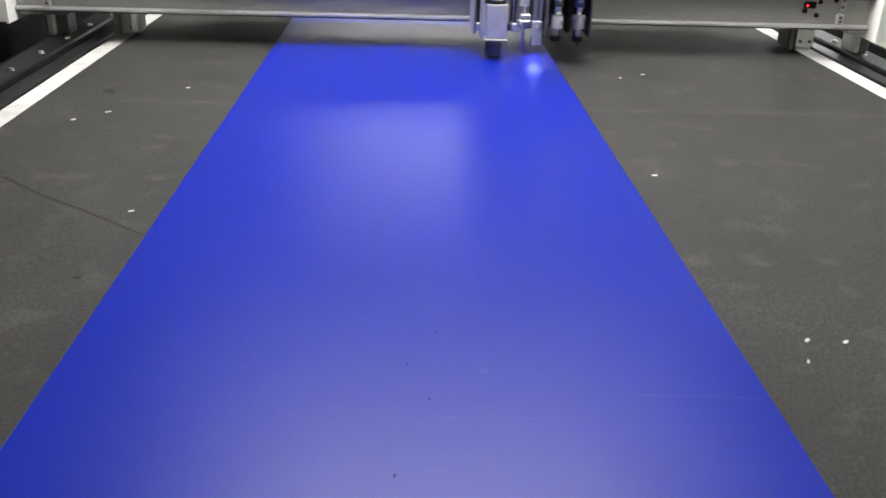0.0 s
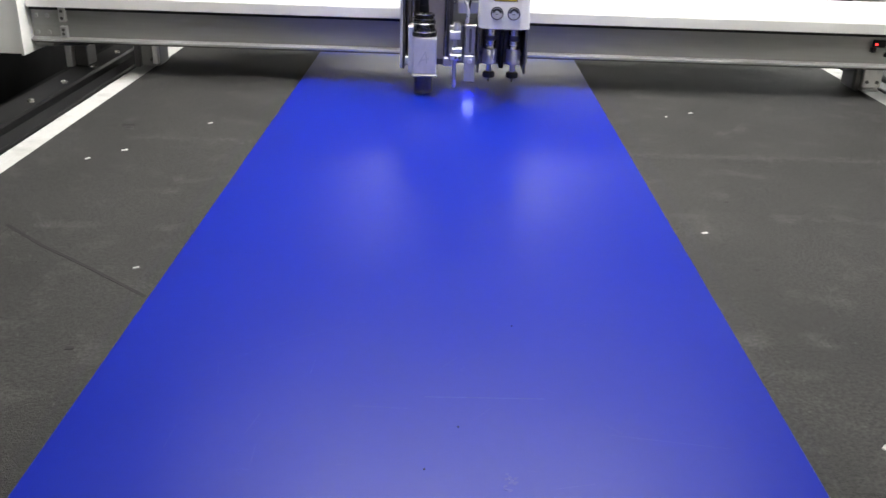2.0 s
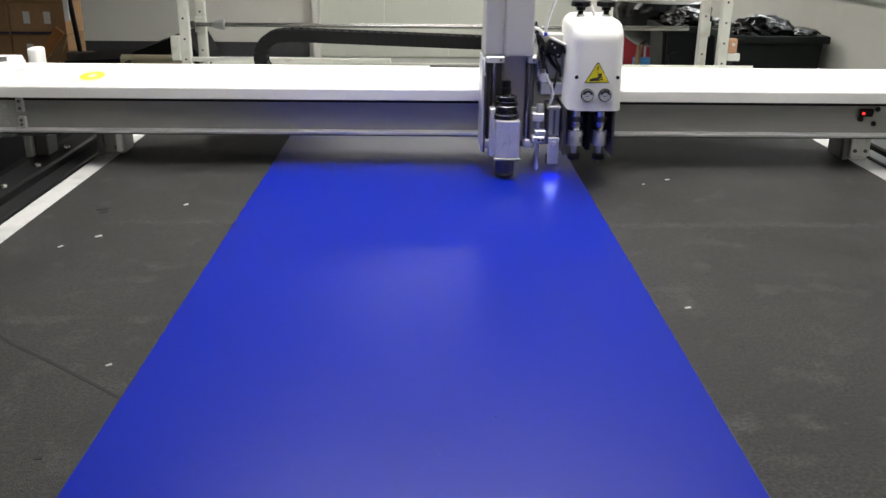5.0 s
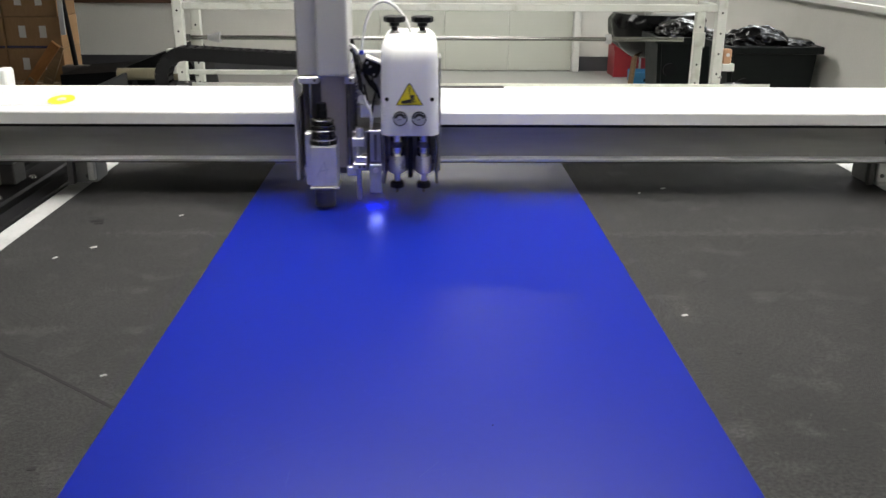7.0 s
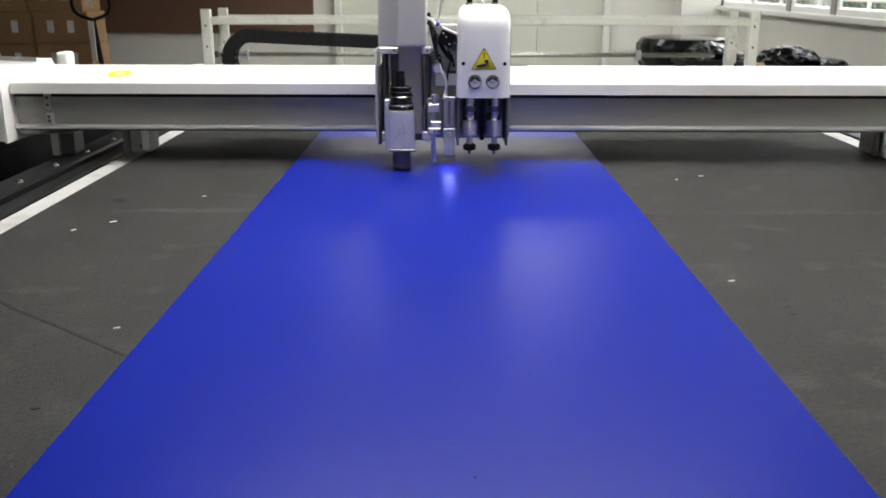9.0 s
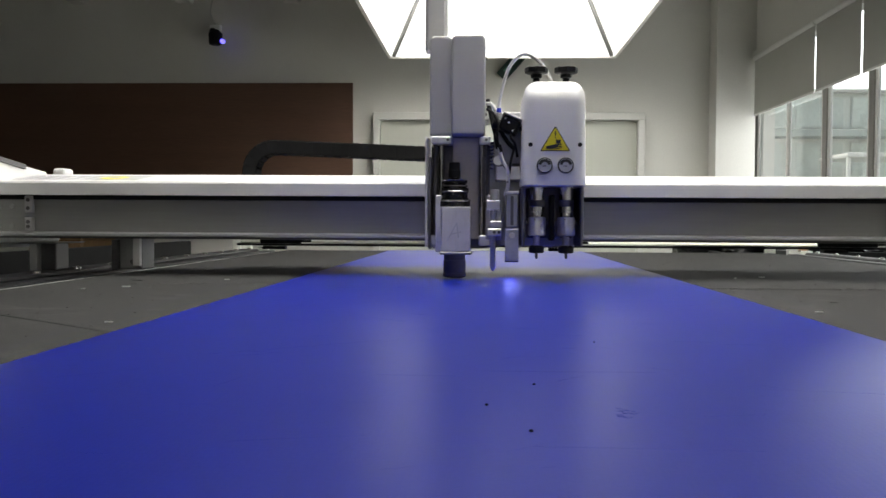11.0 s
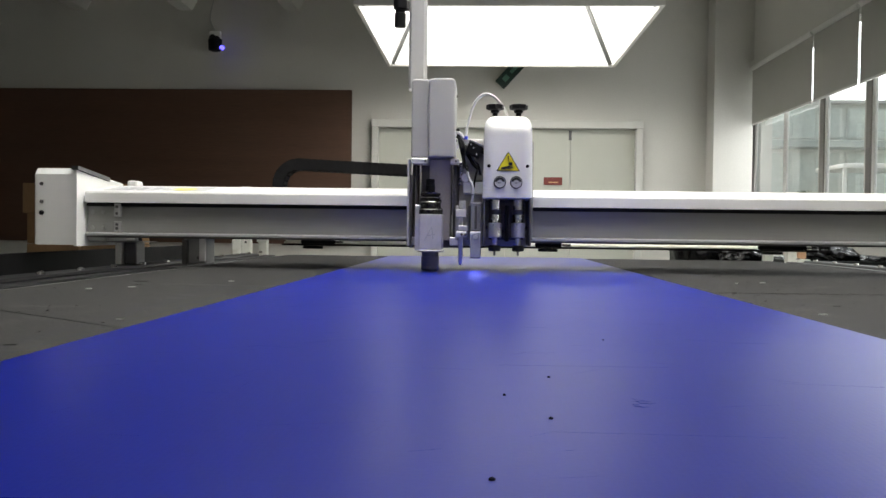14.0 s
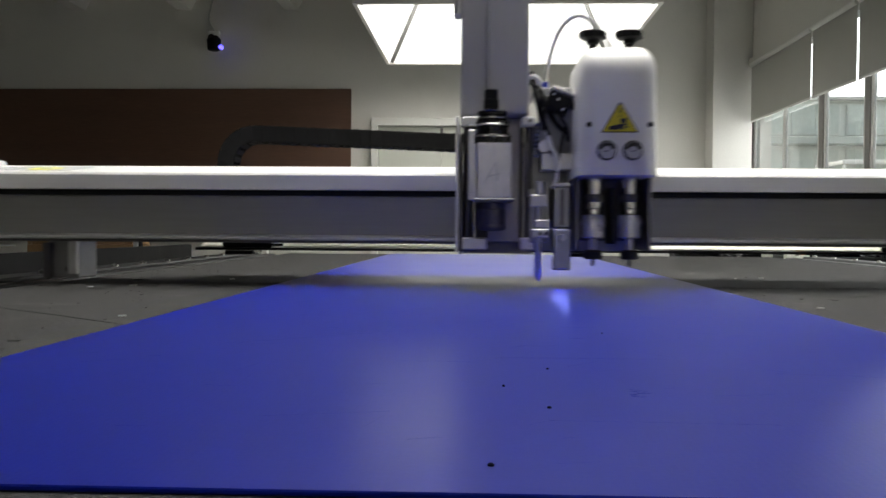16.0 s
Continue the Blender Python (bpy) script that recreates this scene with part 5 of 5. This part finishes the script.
def bagged_table():
    h = holder("round_side_table", "small round table wrapped in black plastic on wooden legs", "side table", at=(2.19, 7.95, 0))
    bm = bmesh.new()
    n = 48
    prof = [(0.84, 0.0), (0.84, 0.34), (0.83, 0.40), (0.76, 0.44), (0.64, 0.43), (0.52, 0.36), (0.45, 0.26), (0.42, 0.18)]
    rings = []
    for k, (z, r) in enumerate(prof):
        ring = []
        for i in range(n):
            a = 2 * math.pi * i / n
            q = noise.noise(Vector((math.cos(a) * 2.4, math.sin(a) * 2.4, z * 3))) * (0.02 + 0.14 * max(0, 0.80 - z))
            q += 0.018 * math.sin(a * 11 + 3 * z) * (z < 0.8)
            rr = max(r + q, 0.0005)
            ring.append(bm.verts.new((rr * math.cos(a), rr * math.sin(a), z + (q * 0.6 if z < 0.83 else 0))))
        rings.append(ring)
    for p, q in zip(rings, rings[1:]):
        for i in range(n):
            f = bm.faces.new((p[i], p[(i + 1) % n], q[(i + 1) % n], q[i]))
            f.smooth = True
    bmesh.ops.recalc_face_normals(bm, faces=bm.faces[:])
    part("plastic_wrap", bm, BAG, h, "shiny black plastic wrap")
    turned("tabletop", 0, 0, [(0.80, 0.33), (0.828, 0.33)], PALLET, h, n=32)
    for a in (0.6, 2.2, 3.7, 5.3):
        bm = bmesh.new()
        tube(bm, [(0.30 * math.cos(a), 0.30 * math.sin(a), 0.0), (0.2 * math.cos(a), 0.2 * math.sin(a), 0.80)], 0.017, 10)
        part("leg", bm, PALLET, h, "wooden leg")


bagged_table()


def bucket(name, x, y, w, d, hgt, m, label):
    h = holder(name, label, "crate", at=(x, y, 0))
    bm = bmesh.new()
    prism(bm, [(-w / 2, -d / 2), (w / 2, -d / 2), (w / 2, d / 2), (-w / 2, d / 2)], 0, hgt, "z")
    top = [f for f in bm.faces if f.normal.z > 0.9]
    r = bmesh.ops.inset_region(bm, faces=top, thickness=0.02)
    bmesh.ops.translate(bm, verts=list({v for f in top for v in f.verts}), vec=(0, 0, -hgt + 0.02))
    part("body", bm, m, h)
    boxed("rim", (-w / 2 - 0.012, w / 2 + 0.012, -d / 2 - 0.012, -d / 2 - 0.001, hgt - 0.04, hgt), m, h, 0.004)
    boxed("grip", (-0.06, 0.06, -d / 2 - 0.004, -d / 2 - 0.0005, hgt - 0.1, hgt - 0.065), BLACK, h)


bucket("red_crate", 2.36, 9.72, 0.42, 0.36, 0.34, RED, "red plastic crate on the floor by the wall")
bucket("blue_crate", 2.44, 9.22, 0.34, 0.30, 0.12, CYAN, "low blue plastic tray on the floor")
bm = bmesh.new()
tube(bm, [(2.42, 9.45, 0.0), (2.45, 9.62, 0.95)], 0.012, 10)
thing("broom_handle", bm, GREY_PAINT, "grey broom handle leaning at the wall", "broom")


# ---- outside the windows ----
bm = bmesh.new()
box(bm, -400, 400, -400, 400, -0.5, -0.3)
thing("ground", bm, GROUND, "pale paved yard reaching the horizon", "ground", kind="structure")


bm = bmesh.new()
box(bm, 60.0, 60.4, -50, 120, -0.3, 60)
box(bm, 3.6, 60.0, 120.0, 120.4, -0.3, 60)
thing("backdrop", bm, glow("overcast_sky", (0.98, 1.0, 1.0), 3.2), "bright white overcast sky", "sky", kind="structure")


def far_building():
    h = holder("far_building", "pale green-grey building with glazed storeys across the yard", "building", at=(16.0, 30.0, -0.3))
    boxed("wall", (-12, 40, 0, 12, 0, 5.60), FACADE, h)
    boxed("roof", (-12.3, 40.3, -0.3, 12.3, 5.601, 5.72), LAMP_OUT, h, 0.02)
    boxed("ledge", (-12, 40, -0.8, -0.001, 4.10, 4.34), LEDGE, h, 0.02, "darker concrete ledge")
    boxed("canopy", (-5.2, -2.9, -3.2, -0.9, 3.25, 3.40), PVC, h, 0.06, "white entrance canopy", 2)
    for x in (-5.1, -3.0):
        boxed("canopy_post", (x - 0.05, x + 0.05, -3.1, -3.0, 0, 3.249), PVC, h, 0.01)
    for z0, z1 in ((4.45, 5.50), (2.40, 4.00), (0.4, 2.2)):
        for i in range(16):
            x = -11.8 + 2.65 * i
            w = boxed("window", (x, x + 2.45, -0.06, -0.001, z0, z1), FACADE, h, 0.01)
            for j in range(3):
                boxed("pane", (x + 0.05 + 0.79 * j, x + 0.80 + 0.79 * j, -0.085, -0.061, z0 + 0.05, z1 - 0.05), FAR_GLASS, w)


far_building()


def shrub(x, y, hgt, seed):
    h = holder("shrub", "leafy green garden shrub in the yard", "shrub", "shrubs in the yard", (x, y, -0.3))
    q = random.Random(seed)
    bm = bmesh.new()
    for i in range(4):
        a = q.uniform(0, 6.28)
        tube(bm, [(0, 0, 0), (0.2 * math.cos(a), 0.2 * math.sin(a), hgt * 0.4), (0.5 * math.cos(a), 0.5 * math.sin(a), hgt * 0.8)], 0.03, 6)
    part("trunk", bm, BARK, h)
    bm = bmesh.new()
    for i in range(900):
        d = Vector((q.gauss(0, 1), q.gauss(0, 1), q.gauss(0, 1))).normalized() * q.uniform(0.3, 1) ** 0.5
        p = Vector((d.x * hgt * 0.42, d.y * hgt * 0.42, hgt * 0.6 + d.z * hgt * 0.42))
        u = Vector((q.gauss(0, 1), q.gauss(0, 1), q.gauss(0, 1))).normalized() * 0.09
        w = u.cross(Vector((q.gauss(0, 1), q.gauss(0, 1), q.gauss(0, 1)))).normalized() * 0.05
        bm.faces.new([bm.verts.new(p + c) for c in (-u, w, u, -w)])
    part("crown", bm, LEAF, h)


for i in range(7):
    shrub(10.5 + (i * 37 % 5) * 0.5, 13.5 + 3.1 * i, 1.9 + (i * 53 % 7) * 0.12, 20 + i)


def yard_rail():
    h = holder("yard_railing", "white tubular railing outside the windows", "railing", at=(6.8, 14.5, -0.3))
    for z in (0.9, 1.35):
        bm = bmesh.new()
        tube(bm, [(0, -8, z), (0, 8, z)], 0.035, 10)
        part("rail", bm, PVC, h)
    for i in range(9):
        turned("post", 0, -8 + 2 * i, [(0, 0.035), (1.35, 0.035)], PVC, h, n=10)


yard_rail()

# ---- motion ----
# seconds, head across the beam, gantry along the table
MOVES = [
    (0.0, 0.349, 2.253), (0.5, 0.455, 2.270), (0.8, 0.462, 2.150), (1.0, 0.459, 2.053), (1.25, 0.456, 1.955), (1.5, 0.447, 1.905), (1.6, 0.405, 1.920), (1.8, 0.185, 2.070),
    (2.0, 0.023, 2.191), (2.2, 0.048, 2.255), (2.5, 0.091, 2.308), (3.0, 0.102, 2.329), (3.5, 0.252, 2.332), (4.0, 0.297, 2.248), (4.2, 0.327, 2.185),
    (4.8, 0.34, 2.08), (5.6, 0.17, 2.10), (6.3, 0.043, 2.172), (6.5, 0.020, 2.175), (6.7, 0.008, 2.140), (6.9, -0.110, 1.940), (7.0, -0.153, 1.877), (7.2, -0.172, 1.862),
    (7.5, -0.173, 1.873), (7.7, -0.125, 1.905), (8.0, -0.064, 1.954), (8.5, -0.054, 2.032), (9.0, -0.039, 2.137), (9.5, 0.043, 2.145), (10.0, 0.048, 2.058), (10.2, 0.048, 1.958),
    (10.8, 0.03, 1.86), (11.6, -0.05, 1.93), (12.3, -0.086, 1.992), (12.5, -0.091, 1.995), (13.0, -0.159, 2.033), (13.5, -0.190, 2.317), (14.0, -0.083, 2.394),
    (14.5, -0.079, 2.153), (15.0, -0.087, 2.013), (15.5, -0.089, 2.010), (15.6, -0.075, 1.965), (15.8, 0.005, 1.700), (16.0, 0.088, 1.466)]
LIFTS = [(0.0, 0.0), (15.0, 0.0), (15.08, 0.012), (15.28, 0.104), (15.36, 0.112), (16.0, 0.112)]


def motions():
    walk(gantry, [(t, pose(0, y, 0)) for t, x, y in MOVES])
    walk(head, [(t, pose(x, y, 0)) for t, x, y in MOVES])
    for ob in LIFT:
        walk(ob, [(t, pose(0, 0, z)) for t, z in LIFTS])
    walk(chain, [(t, pose(0, y, 0)) for t, x, y in MOVES])
    for ob, s in LINKS:
        walk(ob, [(t, link_pose(s, x - 0.14)) for t, x, y in MOVES])


motions()
